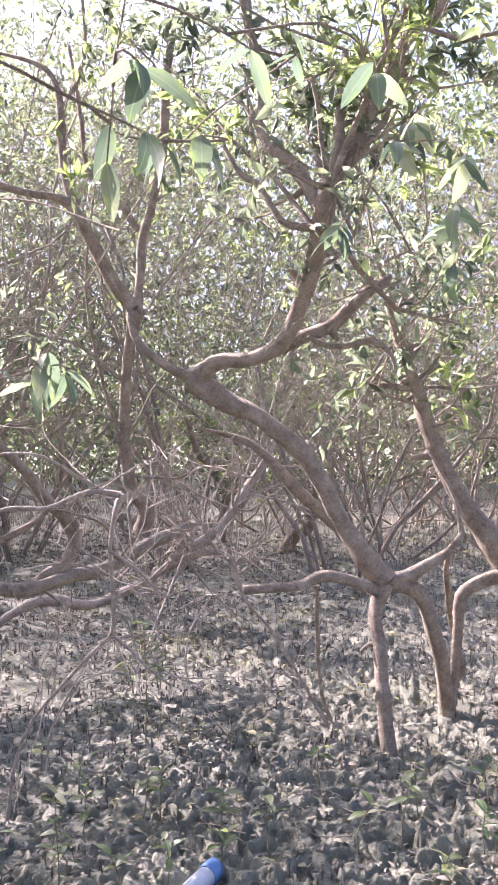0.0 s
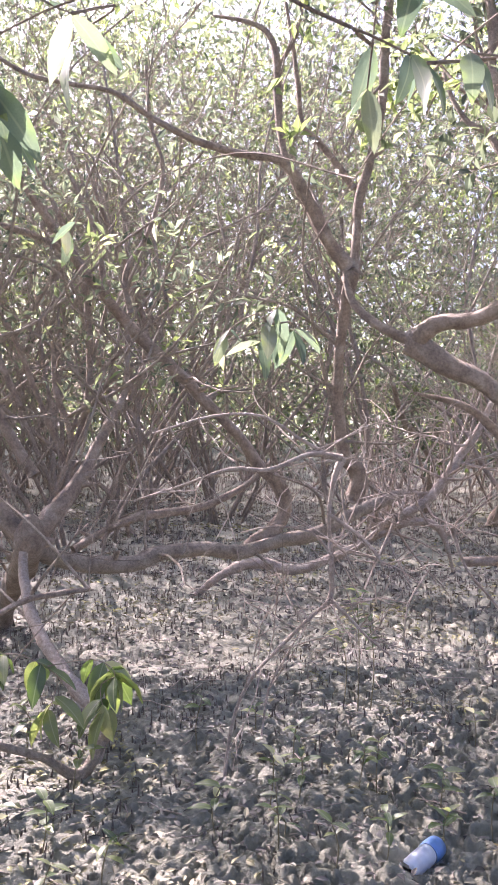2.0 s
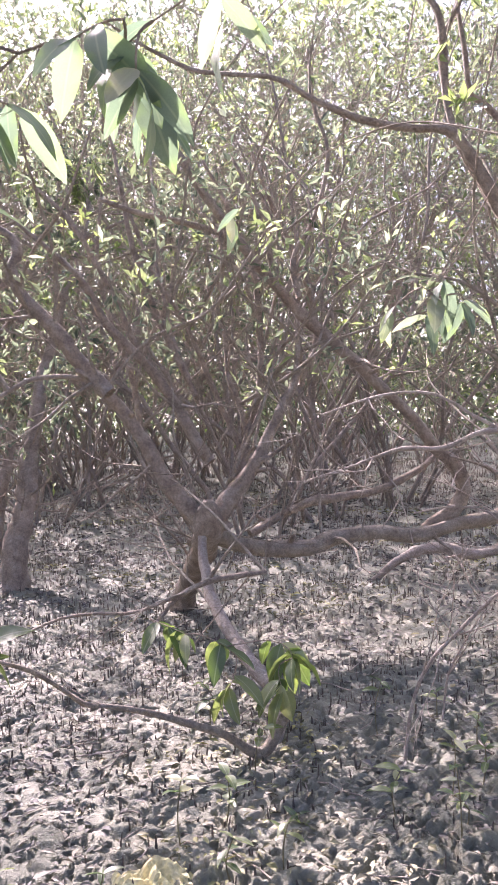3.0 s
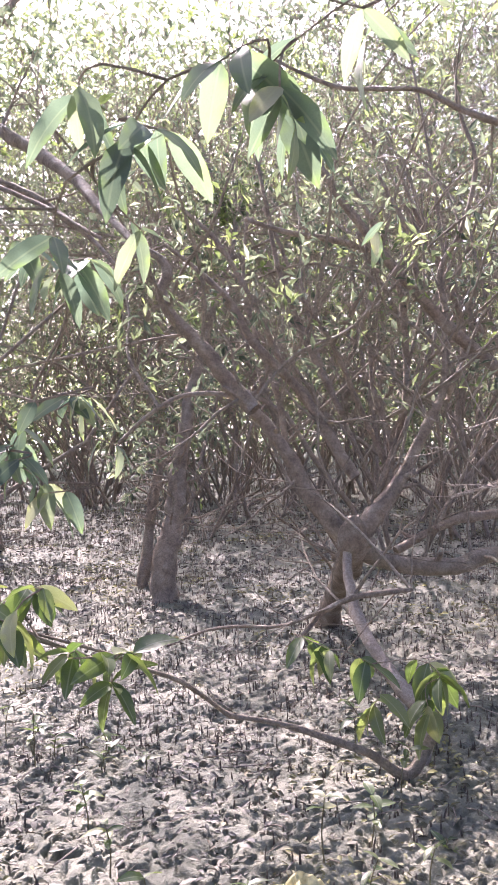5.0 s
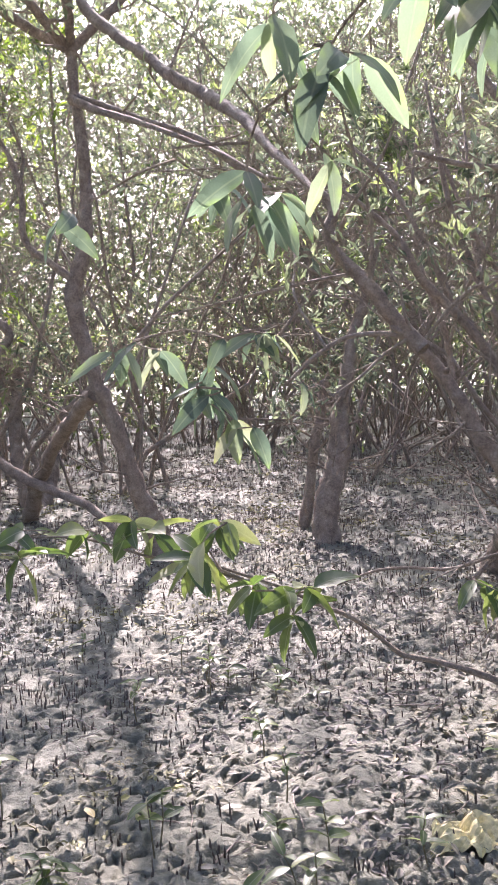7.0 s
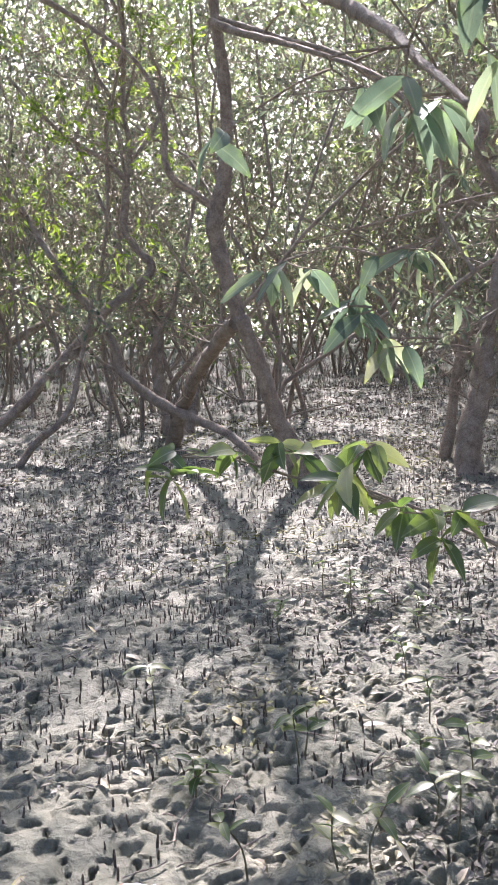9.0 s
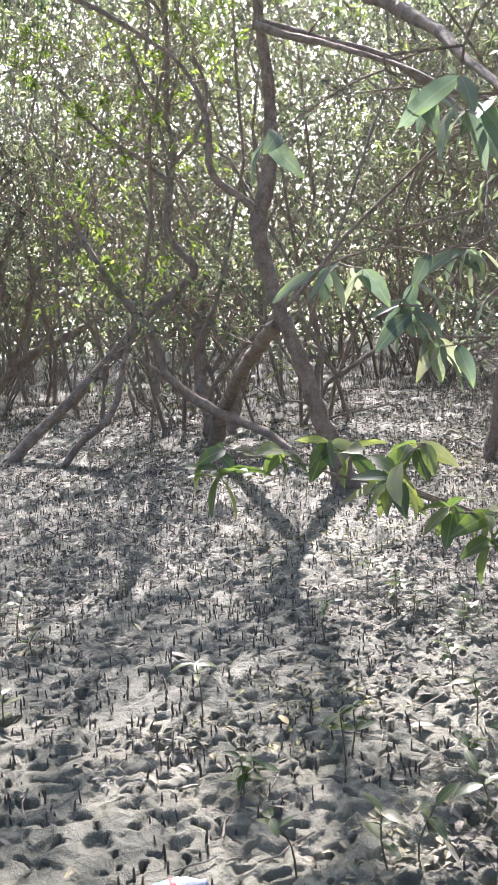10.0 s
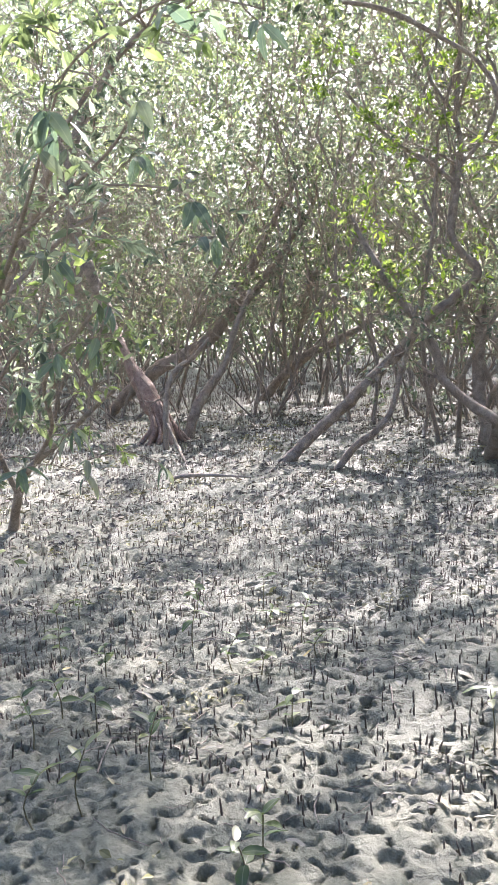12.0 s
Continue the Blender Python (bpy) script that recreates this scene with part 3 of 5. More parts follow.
limb(tree_n, "limb", [(-1.89, 4.93, 1.96, 0.019), (-1.94, 4.97, 2.19, 0.020), (-1.85, 5.07, 2.43, 0.018), (-1.80, 5.15, 2.67, 0.017), (-1.80, 5.20, 2.88, 0.015), (-1.89, 5.23, 3.13, 0.014), (-1.95, 5.30, 3.50, 0.012)], BARK)
limb(tree_n, "limb", [(-2.08, 4.59, 0.64, 0.031), (-1.96, 4.75, 0.72, 0.029), (-1.83, 4.91, 0.79, 0.029), (-1.68, 5.08, 0.81, 0.030), (-1.52, 5.25, 0.83, 0.025), (-1.33, 5.46, 0.94, 0.021), (-1.19, 5.64, 1.09, 0.016)], BARK)
limb(tree_n, "trunk", [(-2.94, 5.33, -0.00, 0.105), (-2.64, 4.92, 0.29, 0.082), (-2.32, 4.49, 0.55, 0.081), (-2.12, 4.16, 0.74, 0.074)], BARK)
limb(tree_n, "limb", [(-2.12, 4.16, 0.74, 0.063), (-2.24, 4.14, 0.85, 0.052), (-2.37, 4.13, 1.00, 0.050), (-2.46, 4.13, 1.16, 0.046), (-2.59, 4.12, 1.34, 0.042), (-2.72, 4.10, 1.47, 0.039)], BARK)
limb(tree_n, "limb", [(-2.58, 3.97, 1.43, 0.047), (-2.76, 3.96, 1.62, 0.046), (-2.90, 3.95, 1.79, 0.044), (-3.06, 3.93, 1.94, 0.040), (-3.14, 3.93, 2.07, 0.040), (-3.14, 3.99, 2.20, 0.033), (-3.21, 3.99, 2.31, 0.024), (-3.41, 3.93, 2.39, 0.014)], BARK)
limb(tree_n, "limb", [(-2.15, 4.26, 1.07, 0.032), (-2.28, 4.23, 1.28, 0.032), (-2.40, 4.21, 1.47, 0.030), (-2.54, 4.17, 1.65, 0.027), (-2.69, 4.13, 1.81, 0.026), (-2.79, 4.11, 2.00, 0.023), (-2.93, 4.07, 2.16, 0.018), (-3.14, 3.99, 2.35, 0.012)], BARK)
limb(tree_n, "limb", [(-2.10, 4.16, 0.74, 0.057), (-2.03, 4.27, 0.90, 0.052), (-1.97, 4.35, 1.00, 0.041), (-1.91, 4.46, 1.18, 0.034), (-1.86, 4.54, 1.33, 0.030), (-1.81, 4.63, 1.50, 0.021), (-1.83, 4.73, 1.75, 0.016)], BARK)
limb(tree_n, "limb", [(-2.14, 4.62, 0.93, 0.031), (-2.15, 4.72, 1.21, 0.022), (-2.26, 4.75, 1.50, 0.019), (-2.32, 4.81, 1.79, 0.016), (-2.43, 4.83, 2.06, 0.013)], BARK)
# Pale dry-wood colour stands in for sunlight on this leg.
limb(tree_n, "leg", [(-2.15, 4.15, 0.79, 0.029), (-2.08, 4.01, 0.62, 0.030), (-1.95, 3.85, 0.43, 0.034), (-1.79, 3.73, 0.30, 0.034), (-1.62, 3.61, 0.20, 0.033), (-1.46, 3.50, 0.11, 0.032), (-1.47, 3.28, -0.01, 0.029)], DRY_AND_SUNLIT)
limb(tree_n, "limb", [(-1.64, 3.76, 0.61, 0.011), (-1.73, 3.65, 0.61, 0.015), (-1.82, 3.55, 0.60, 0.015), (-1.91, 3.44, 0.55, 0.013), (-1.97, 3.34, 0.45, 0.011)], BARK)
limb(tree_n, "limb", [(-1.82, 3.54, 0.60, 0.007), (-2.02, 3.30, 0.51, 0.008), (-2.14, 3.17, 0.52, 0.007), (-2.24, 3.04, 0.52, 0.007), (-2.35, 2.91, 0.47, 0.005)], BARK)
limb(tree_n, "limb", [(-2.18, 4.59, 0.95, 0.022), (-2.11, 4.76, 1.33, 0.021), (-2.11, 4.87, 1.69, 0.021), (-2.19, 4.95, 2.15, 0.020), (-2.33, 4.95, 2.50, 0.017), (-2.50, 4.94, 2.82, 0.012)], BARK)
limb(tree_n, "limb", [(-2.35, 4.50, 1.41, 0.019), (-2.57, 4.51, 1.82, 0.019), (-2.74, 4.53, 2.23, 0.018), (-2.86, 4.59, 2.64, 0.015), (-2.95, 4.64, 2.97, 0.012)], BARK)
limb(tree_n, "limb", [(-2.59, 4.34, 1.61, 0.017), (-2.82, 4.34, 2.06, 0.018), (-3.03, 4.33, 2.40, 0.016), (-3.30, 4.26, 2.68, 0.012)], BARK)
limb(tree_n, "limb", [(-2.05, 5.09, 2.04, 0.021), (-2.29, 4.85, 2.32, 0.020), (-2.48, 4.67, 2.40, 0.019), (-2.66, 4.50, 2.44, 0.018), (-2.84, 4.33, 2.51, 0.013)], BARK)
limb(tree_n, "limb", [(-2.94, 3.99, 1.86, 0.012), (-3.12, 3.75, 1.81, 0.010), (-3.29, 3.50, 1.75, 0.009), (-3.47, 3.23, 1.68, 0.007), (-3.59, 3.05, 1.64, 0.006)], BARK)
limb(tree_n, "limb", [(-2.67, 4.04, 1.48, 0.015), (-2.76, 3.90, 1.52, 0.015), (-2.87, 3.73, 1.51, 0.014), (-2.96, 3.58, 1.42, 0.013), (-3.03, 3.42, 1.28, 0.010)], BARK)
limb(tree_n, "limb", [(-1.97, 5.12, 1.46, 0.020), (-1.92, 5.29, 1.79, 0.020), (-2.04, 5.35, 2.21, 0.019), (-2.22, 5.37, 2.58, 0.016), (-2.37, 5.39, 2.96, 0.012)], BARK)
limb(tree_n, "limb", [(-2.10, 4.70, 0.96, 0.019), (-2.32, 4.73, 1.37, 0.019), (-2.51, 4.76, 1.77, 0.018), (-2.73, 4.77, 2.10, 0.017), (-2.89, 4.79, 2.44, 0.013), (-3.01, 4.80, 2.68, 0.010)], BARK)
limb(tree_n, "limb", [(-2.81, 4.69, 1.14, 0.020), (-2.91, 4.75, 1.51, 0.020), (-3.09, 4.79, 1.92, 0.019), (-3.20, 4.85, 2.30, 0.016), (-3.22, 4.95, 2.73, 0.012)], BARK)
tree_t = thing("fallen_mangrove_limb", (-1.93, 6.41, 0), "Pale half-fallen mangrove limb lying low over the mud", "branch")
limb(tree_t, "log", [(-1.93, 6.41, 0.00, 0.025), (-1.71, 6.49, 0.18, 0.034), (-1.46, 6.58, 0.27, 0.046), (-1.18, 6.66, 0.22, 0.046), (-0.90, 6.76, 0.32, 0.042), (-0.62, 6.86, 0.47, 0.036), (-0.35, 6.96, 0.59, 0.031)], DRY_AND_SUNLIT)
limb(tree_t, "limb", [(-0.44, 6.39, 0.67, 0.041), (-0.24, 6.51, 0.79, 0.041), (-0.11, 6.60, 0.94, 0.038), (0.00, 6.70, 1.12, 0.036), (0.13, 6.80, 1.31, 0.030), (0.22, 6.89, 1.51, 0.022)], DRY_AND_SUNLIT)
limb(tree_t, "limb", [(-0.56, 6.39, 0.61, 0.033), (-0.33, 6.53, 0.64, 0.037), (-0.16, 6.62, 0.60, 0.029), (-0.08, 6.70, 0.44, 0.021), (-0.03, 6.79, 0.25, 0.013)], DRY_AND_SUNLIT)
tree_w = thing("low_leafy_branch", (-1.44, 3.21, 0), "Low leafy mangrove branch resting on the mud with green sprigs", "branch")
limb(tree_w, "stem", [(-1.38, 3.32, 0.13, 0.024), (-1.44, 3.21, 0.02, 0.026), (-1.55, 3.10, 0.12, 0.019), (-1.68, 2.97, 0.20, 0.016), (-1.78, 2.86, 0.26, 0.012), (-1.88, 2.76, 0.30, 0.011)], LIT_BARK)
limb(tree_w, "stem", [(-1.88, 2.76, 0.30, 0.011), (-1.91, 2.71, 0.32, 0.010), (-1.92, 2.58, 0.42, 0.009), (-1.92, 2.43, 0.52, 0.009), (-1.92, 2.26, 0.60, 0.007), (-1.91, 2.09, 0.69, 0.006), (-1.89, 1.88, 0.78, 0.005), (-1.85, 1.66, 0.87, 0.004)], LIT_BARK)
limb(tree_w, "stem", [(-1.85, 1.66, 0.87, 0.004), (-1.67, 1.80, 0.77, 0.004), (-1.76, 1.74, 0.81, 0.005), (-1.85, 1.67, 0.85, 0.005), (-1.96, 1.58, 0.88, 0.005), (-2.10, 1.48, 0.93, 0.004), (-2.22, 1.36, 0.94, 0.003)], LIT_BARK)
tree_f = thing("mangrove_tree", (-4.85, 5.67, 0), "Stout dark mangrove stump trunk ringed by breathing roots", "tree")
limb(tree_f, "trunk", [(-4.36, 5.35, 0.00, 0.143), (-4.38, 5.44, 0.24, 0.105), (-4.40, 5.54, 0.49, 0.093), (-4.42, 5.63, 0.70, 0.085), (-4.45, 5.74, 1.01, 0.075), (-4.47, 5.86, 1.32, 0.069), (-4.49, 5.98, 1.64, 0.060)], BARK)
limb(tree_f, "limb", [(-4.49, 5.98, 1.64, 0.051), (-4.43, 6.10, 1.97, 0.042), (-4.40, 6.20, 2.34, 0.037), (-4.31, 6.34, 2.72, 0.028)], BARK)
limb(tree_f, "stem", [(-4.85, 5.67, -0.00, 0.066), (-4.84, 5.77, 0.29, 0.057), (-4.85, 5.86, 0.62, 0.052), (-4.85, 5.96, 0.94, 0.046), (-4.85, 6.04, 1.23, 0.039)], BARK)
tree_g = thing("mangrove_tree", (-7.56, 4.78, 0), "Tall dark mangrove with two legs and a crooked trunk", "tree")
limb(tree_g, "trunk", [(-5.01, 4.34, 0.00, 0.121), (-5.06, 4.27, 0.21, 0.091), (-5.12, 4.19, 0.44, 0.078), (-5.17, 4.12, 0.76, 0.072), (-5.23, 4.04, 1.03, 0.069), (-5.27, 3.98, 1.25, 0.071)], BARK)
limb(tree_g, "trunk_upper", [(-5.27, 3.98, 1.25, 0.069), (-5.32, 3.93, 1.50, 0.063), (-5.37, 3.89, 1.72, 0.067), (-5.39, 3.87, 1.94, 0.069), (-5.37, 3.94, 2.14, 0.060), (-5.35, 3.99, 2.33, 0.056), (-5.36, 4.01, 2.64, 0.052), (-5.38, 4.01, 3.03, 0.052), (-5.41, 4.00, 3.34, 0.047), (-5.43, 4.00, 3.64, 0.043)], BARK)
limb(tree_g, "leg", [(-5.29, 3.95, 1.22, 0.061), (-5.90, 4.17, 1.00, 0.065), (-6.48, 4.38, 0.72, 0.066), (-7.03, 4.58, 0.38, 0.071), (-7.56, 4.78, -0.00, 0.091)], BARK)
limb(tree_g, "limb", [(-5.37, 3.86, 2.04, 0.030), (-5.43, 3.74, 2.14, 0.026), (-5.50, 3.62, 2.24, 0.028), (-5.53, 3.58, 2.38, 0.028), (-5.52, 3.59, 2.59, 0.024), (-5.56, 3.53, 2.86, 0.020), (-5.63, 3.41, 3.07, 0.019), (-5.74, 3.21, 3.23, 0.019), (-5.83, 3.03, 3.35, 0.021), (-5.93, 2.85, 3.45, 0.019), (-6.02, 2.65, 3.50, 0.015)], BARK)
limb(tree_g, "limb", [(-5.29, 3.93, 4.02, 0.039), (-4.86, 3.78, 3.64, 0.040), (-4.34, 3.66, 3.30, 0.040), (-3.97, 3.55, 3.05, 0.040), (-3.58, 3.42, 2.83, 0.038), (-3.15, 3.26, 2.59, 0.032), (-2.74, 3.03, 2.32, 0.024), (-2.25, 2.72, 2.02, 0.015)], BARK)
limb(tree_g, "limb", [(-5.34, 3.90, 3.27, 0.033), (-4.96, 3.87, 3.10, 0.028), (-4.50, 3.82, 2.92, 0.023), (-4.00, 3.73, 2.71, 0.018), (-3.58, 3.62, 2.52, 0.014), (-3.12, 3.45, 2.30, 0.010)], BARK)
limb(tree_g, "limb", [(-5.39, 3.98, 3.32, 0.032), (-4.95, 4.10, 3.11, 0.030), (-4.64, 4.17, 2.98, 0.031), (-4.35, 4.22, 2.83, 0.030), (-4.17, 4.22, 2.71, 0.026), (-3.94, 4.22, 2.55, 0.020), (-3.66, 4.17, 2.31, 0.013)], BARK)
tree_h = thing("mangrove_tree", (-8.36, 2.86, 0), "Leaning mangrove stem with a crooked bend and open twigs", "tree")
limb(tree_h, "trunk", [(-8.36, 2.86, -0.00, 0.054), (-8.27, 3.20, 0.21, 0.066), (-8.22, 3.50, 0.46, 0.066), (-8.15, 3.85, 0.76, 0.067), (-8.09, 4.17, 1.07, 0.062), (-8.05, 4.42, 1.32, 0.057), (-7.99, 4.67, 1.51, 0.051)], BARK)
limb(tree_h, "limb", [(-7.99, 4.67, 1.51, 0.051), (-7.90, 4.86, 1.67, 0.046), (-7.89, 4.90, 1.79, 0.043), (-7.98, 4.81, 1.94, 0.040), (-8.07, 4.73, 2.16, 0.040), (-8.09, 4.79, 2.52, 0.040), (-8.10, 4.87, 2.86, 0.034), (-8.17, 4.86, 3.26, 0.026), (-8.35, 4.70, 3.67, 0.020), (-8.44, 4.64, 4.02, 0.017)], BARK)
limb(tree_h, "limb", [(-8.10, 4.80, 2.64, 0.029), (-8.25, 4.62, 2.85, 0.026), (-8.44, 4.38, 3.06, 0.026), (-8.62, 4.17, 3.33, 0.023), (-8.80, 3.97, 3.66, 0.017)], BARK)
limb(tree_h, "limb", [(-8.09, 4.86, 2.80, 0.023), (-7.99, 5.11, 3.13, 0.023), (-7.98, 5.24, 3.52, 0.020), (-8.09, 5.16, 3.92, 0.017)], BARK)
tree_l = thing("mangrove_tree", (-5.79, 4.66, 0), "Low bent mangrove stem rising over a leaning one", "tree")
limb(tree_l, "trunk", [(-5.79, 4.66, 0.00, 0.047), (-6.25, 4.61, 0.20, 0.042), (-6.56, 4.55, 0.31, 0.045), (-6.95, 4.45, 0.42, 0.052), (-7.30, 4.37, 0.58, 0.053), (-7.61, 4.31, 0.76, 0.052)], BARK)
limb(tree_l, "limb", [(-7.61, 4.31, 0.76, 0.049), (-7.70, 4.32, 0.98, 0.049), (-7.82, 4.28, 1.19, 0.050), (-7.99, 4.19, 1.43, 0.050), (-8.20, 4.08, 1.71, 0.045), (-8.43, 3.98, 2.06, 0.034), (-8.63, 3.91, 2.40, 0.023)], BARK)
limb(tree_l, "limb", [(-7.61, 4.31, 0.76, 0.027), (-7.70, 4.20, 0.84, 0.025), (-7.75, 4.13, 0.92, 0.016)], BARK)
tree_m = thing("slim_mangrove_tree", (-7.57, 3.07, 0), "Thin leaning mangrove stem rooted in mud", "tree")
limb(tree_m, "trunk", [(-7.57, 3.07, 0.00, 0.041), (-7.49, 3.32, 0.21, 0.036), (-7.42, 3.51, 0.35, 0.033), (-7.39, 3.66, 0.54, 0.031), (-7.41, 3.75, 0.79, 0.026), (-7.43, 3.88, 1.15, 0.021), (-7.46, 3.98, 1.46, 0.016)], BARK)
tree_i = thing("mangrove_tree", (-10.33, 2.23, 0), "Twin-stemmed old mangrove with a hollow reddish base", "tree")
limb(tree_i, "trunk", [(-10.33, 2.23, 0.00, 0.131), (-10.55, 2.26, 0.24, 0.120), (-10.84, 2.19, 0.52, 0.136), (-11.19, 2.10, 0.83, 0.111), (-11.50, 2.03, 1.14, 0.078), (-12.05, 1.90, 1.72, 0.058)], RED_BARK)
flute_rng = np.random.default_rng(47)
for k in range(11):
    # flutes of the hollow base, which splay into roots
    a, up = k * 0.571 + flute_rng.uniform(-0.2, 0.2), flute_rng.uniform(0.3, 0.5)
    c, w, out = math.cos(a), math.sin(a), flute_rng.uniform(0.16, 0.3)
    limb(tree_i, "root", [(-10.3 - up * 0.95 + c * 0.1, 2.24 + w * 0.1, up, 0.012), (-10.42 + c * 0.13, 2.25 + w * 0.13, up * 0.5, 0.03), (-10.33 + c * out * 0.8, 2.24 + w * out * 0.8, 0.1, 0.034), (-10.3 + c * out * 1.3, 2.24 + w * out * 1.3, -0.03, 0.02)], RED_BARK)
limb(tree_i, "stem", [(-9.75, 2.1, 0.0, 0.045), (-9.85, 2.15, 0.35, 0.042), (-10.0, 2.22, 0.62, 0.04), (-10.1, 2.35, 0.86, 0.038), (-10.15, 2.6, 1.02, 0.03), (-10.2, 2.8, 1.22, 0.018)], BARK)
limb(tree_i, "twig", [(-9.85, 2.15, 0.33, 0.016), (-9.4, 2.15, 0.12, 0.02), (-8.9, 2.1, 0.02, 0.016), (-8.6, 2.15, -0.03, 0.01)], BARK)
limb(tree_i, "trunk", [(-10.65, 2.57, 0.00, 0.075), (-10.88, 2.78, 0.33, 0.070), (-11.05, 3.01, 0.58, 0.064), (-11.22, 3.30, 0.86, 0.058), (-11.47, 3.52, 1.24, 0.052), (-11.79, 3.90, 1.80, 0.046)], BARK)
limb(tree_i, "limb", [(-11.72, 2.04, 1.16, 0.073), (-11.82, 1.93, 1.62, 0.073), (-11.93, 1.80, 2.03, 0.088), (-12.06, 1.64, 2.58, 0.095), (-12.17, 1.61, 3.23, 0.088), (-12.21, 1.73, 3.81, 0.066), (-12.18, 2.04, 4.37, 0.058), (-12.15, 2.33, 4.83, 0.051), (-12.07, 2.74, 5.21, 0.037)], BARK)
tree_p = thing("mangrove_tree", (-14.13, 2.11, 0), "Long leaning mangrove trunk in the shaded thicket", "tree")
limb(tree_p, "trunk", [(-14.13, 2.11, -0.00, 0.087), (-14.04, 2.55, 0.35, 0.105), (-13.93, 3.04, 0.71, 0.114), (-13.74, 3.78, 1.10, 0.119), (-13.69, 4.16, 1.53, 0.106), (-13.69, 4.52, 2.13, 0.088), (-13.68, 4.80, 2.60, 0.071), (-13.68, 5.15, 3.25, 0.053)], BARK)
limb(tree_p, "limb", [(-13.85, 4.01, 1.28, 0.071), (-13.68, 4.64, 1.87, 0.062), (-13.56, 5.21, 2.63, 0.053), (-13.48, 5.59, 3.14, 0.036)], BARK)
tree_q = thing("mangrove_tree", (-14.81, 4.93, 0), "Slanting slender mangrove trunk beyond open mud", "tree")
limb(tree_q, "trunk", [(-14.81, 4.93, 0.00, 0.098), (-14.69, 5.43, 0.42, 0.093), (-14.56, 5.93, 0.79, 0.088), (-14.39, 6.51, 1.05, 0.079), (-14.23, 7.10, 1.43, 0.059)], BARK)
limb(tree_q, "limb", [(-14.27, 5.32, 0.48, 0.057), (-14.27, 5.63, 1.30, 0.057), (-14.29, 5.88, 2.05, 0.052), (-14.16, 6.36, 2.50, 0.043), (-14.00, 6.83, 2.76, 0.029)], BARK)
tree_r = thing("mangrove_tree", (-7.99, 5.15, 0), "Clump of upright grey mangrove stems on a root mound", "tree")
limb(tree_r, "trunk", [(-7.99, 5.15, -0.00, 0.177), (-8.13, 5.16, 0.21, 0.101), (-8.30, 5.18, 0.46, 0.081), (-8.45, 5.26, 0.75, 0.073), (-8.63, 5.41, 1.11, 0.068), (-8.86, 5.60, 1.61, 0.057)], BARK)
limb(tree_r, "trunk", [(-7.99, 5.27, -0.00, 0.101), (-8.28, 5.59, 0.37, 0.086), (-8.48, 5.81, 0.66, 0.075), (-8.67, 6.18, 0.95, 0.071), (-8.81, 6.61, 1.18, 0.053)], BARK)
tree_s = thing("mangrove_stump", (0.51, 11.92, 0), "Short bent mangrove stump on dappled mud", "tree")
limb(tree_s, "trunk", [(0.51, 11.92, 0.00, 0.129), (0.61, 11.65, 0.22, 0.096), (0.78, 11.38, 0.36, 0.080), (0.82, 11.05, 0.64, 0.063), (0.82, 10.59, 1.01, 0.047)], BARK)
tree_u = thing("slim_mangrove_tree", (-0.37, 12.86, 0), "Slim crooked mangrove stem in dappled shade", "tree")
limb(tree_u, "trunk", [(-0.37, 12.86, -0.00, 0.057), (-0.28, 11.56, 0.74, 0.051), (-0.40, 10.83, 1.05, 0.045), (-0.57, 10.02, 1.34, 0.038), (-0.63, 9.00, 1.69, 0.029)], BARK)
tree_d = thing("dry_branch", (-0.91, 3.32, 0), "Bare pale dry branch with thin broken twigs standing in mud", "branch")
limb(tree_d, "stem", [(-0.91, 3.32, 0.00, 0.008), (-0.87, 3.31, 0.23, 0.009), (-0.80, 3.31, 0.41, 0.009), (-0.69, 3.32, 0.54, 0.009), (-0.58, 3.32, 0.66, 0.009), (-0.51, 3.32, 0.73, 0.011), (-0.51, 3.32, 0.89, 0.010), (-0.52, 3.31, 1.04, 0.009), (-0.50, 3.30, 1.18, 0.011), (-0.47, 3.30, 1.25, 0.019)], DRY_AND_SUNLIT)
limb(tree_d, "twig", [(-0.51, 3.28, 0.74, 0.008), (-0.43, 3.26, 0.68, 0.007), (-0.36, 3.23, 0.62, 0.006), (-0.28, 3.21, 0.57, 0.004)], DRY_AND_SUNLIT)
limb(tree_d, "twig", [(-0.76, 3.34, 0.19, 0.005), (-0.74, 3.35, 0.36, 0.006), (-0.69, 3.36, 0.47, 0.005), (-0.63, 3.36, 0.58, 0.003)], DRY_AND_SUNLIT)
limb(tree_d, "twig", [(-0.44, 3.00, 1.27, 0.014), (-0.54, 2.96, 1.28, 0.009), (-0.66, 2.90, 1.23, 0.008), (-0.78, 2.85, 1.23, 0.007), (-0.92, 2.79, 1.18, 0.005), (-1.06, 2.72, 1.13, 0.004)], DRY_AND_SUNLIT)
limb(tree_d, "twig", [(-0.47, 3.00, 1.27, 0.010), (-0.58, 2.97, 1.33, 0.008), (-0.69, 2.93, 1.40, 0.007), (-0.85, 2.89, 1.40, 0.006), (-1.04, 2.83, 1.34, 0.004)], DRY_AND_SUNLIT)
limb(tree_d, "twig", [(-0.49, 3.09, 1.07, 0.008), (-0.39, 3.06, 1.01, 0.009), (-0.33, 3.03, 0.96, 0.008), (-0.30, 3.01, 0.92, 0.005)], DRY_AND_SUNLIT)
limb(tree_d, "twig", [(-0.49, 3.19, 0.91, 0.006), (-0.56, 3.15, 1.00, 0.005), (-0.68, 3.10, 1.02, 0.005), (-0.79, 3.05, 1.00, 0.003)], DRY_AND_SUNLIT)
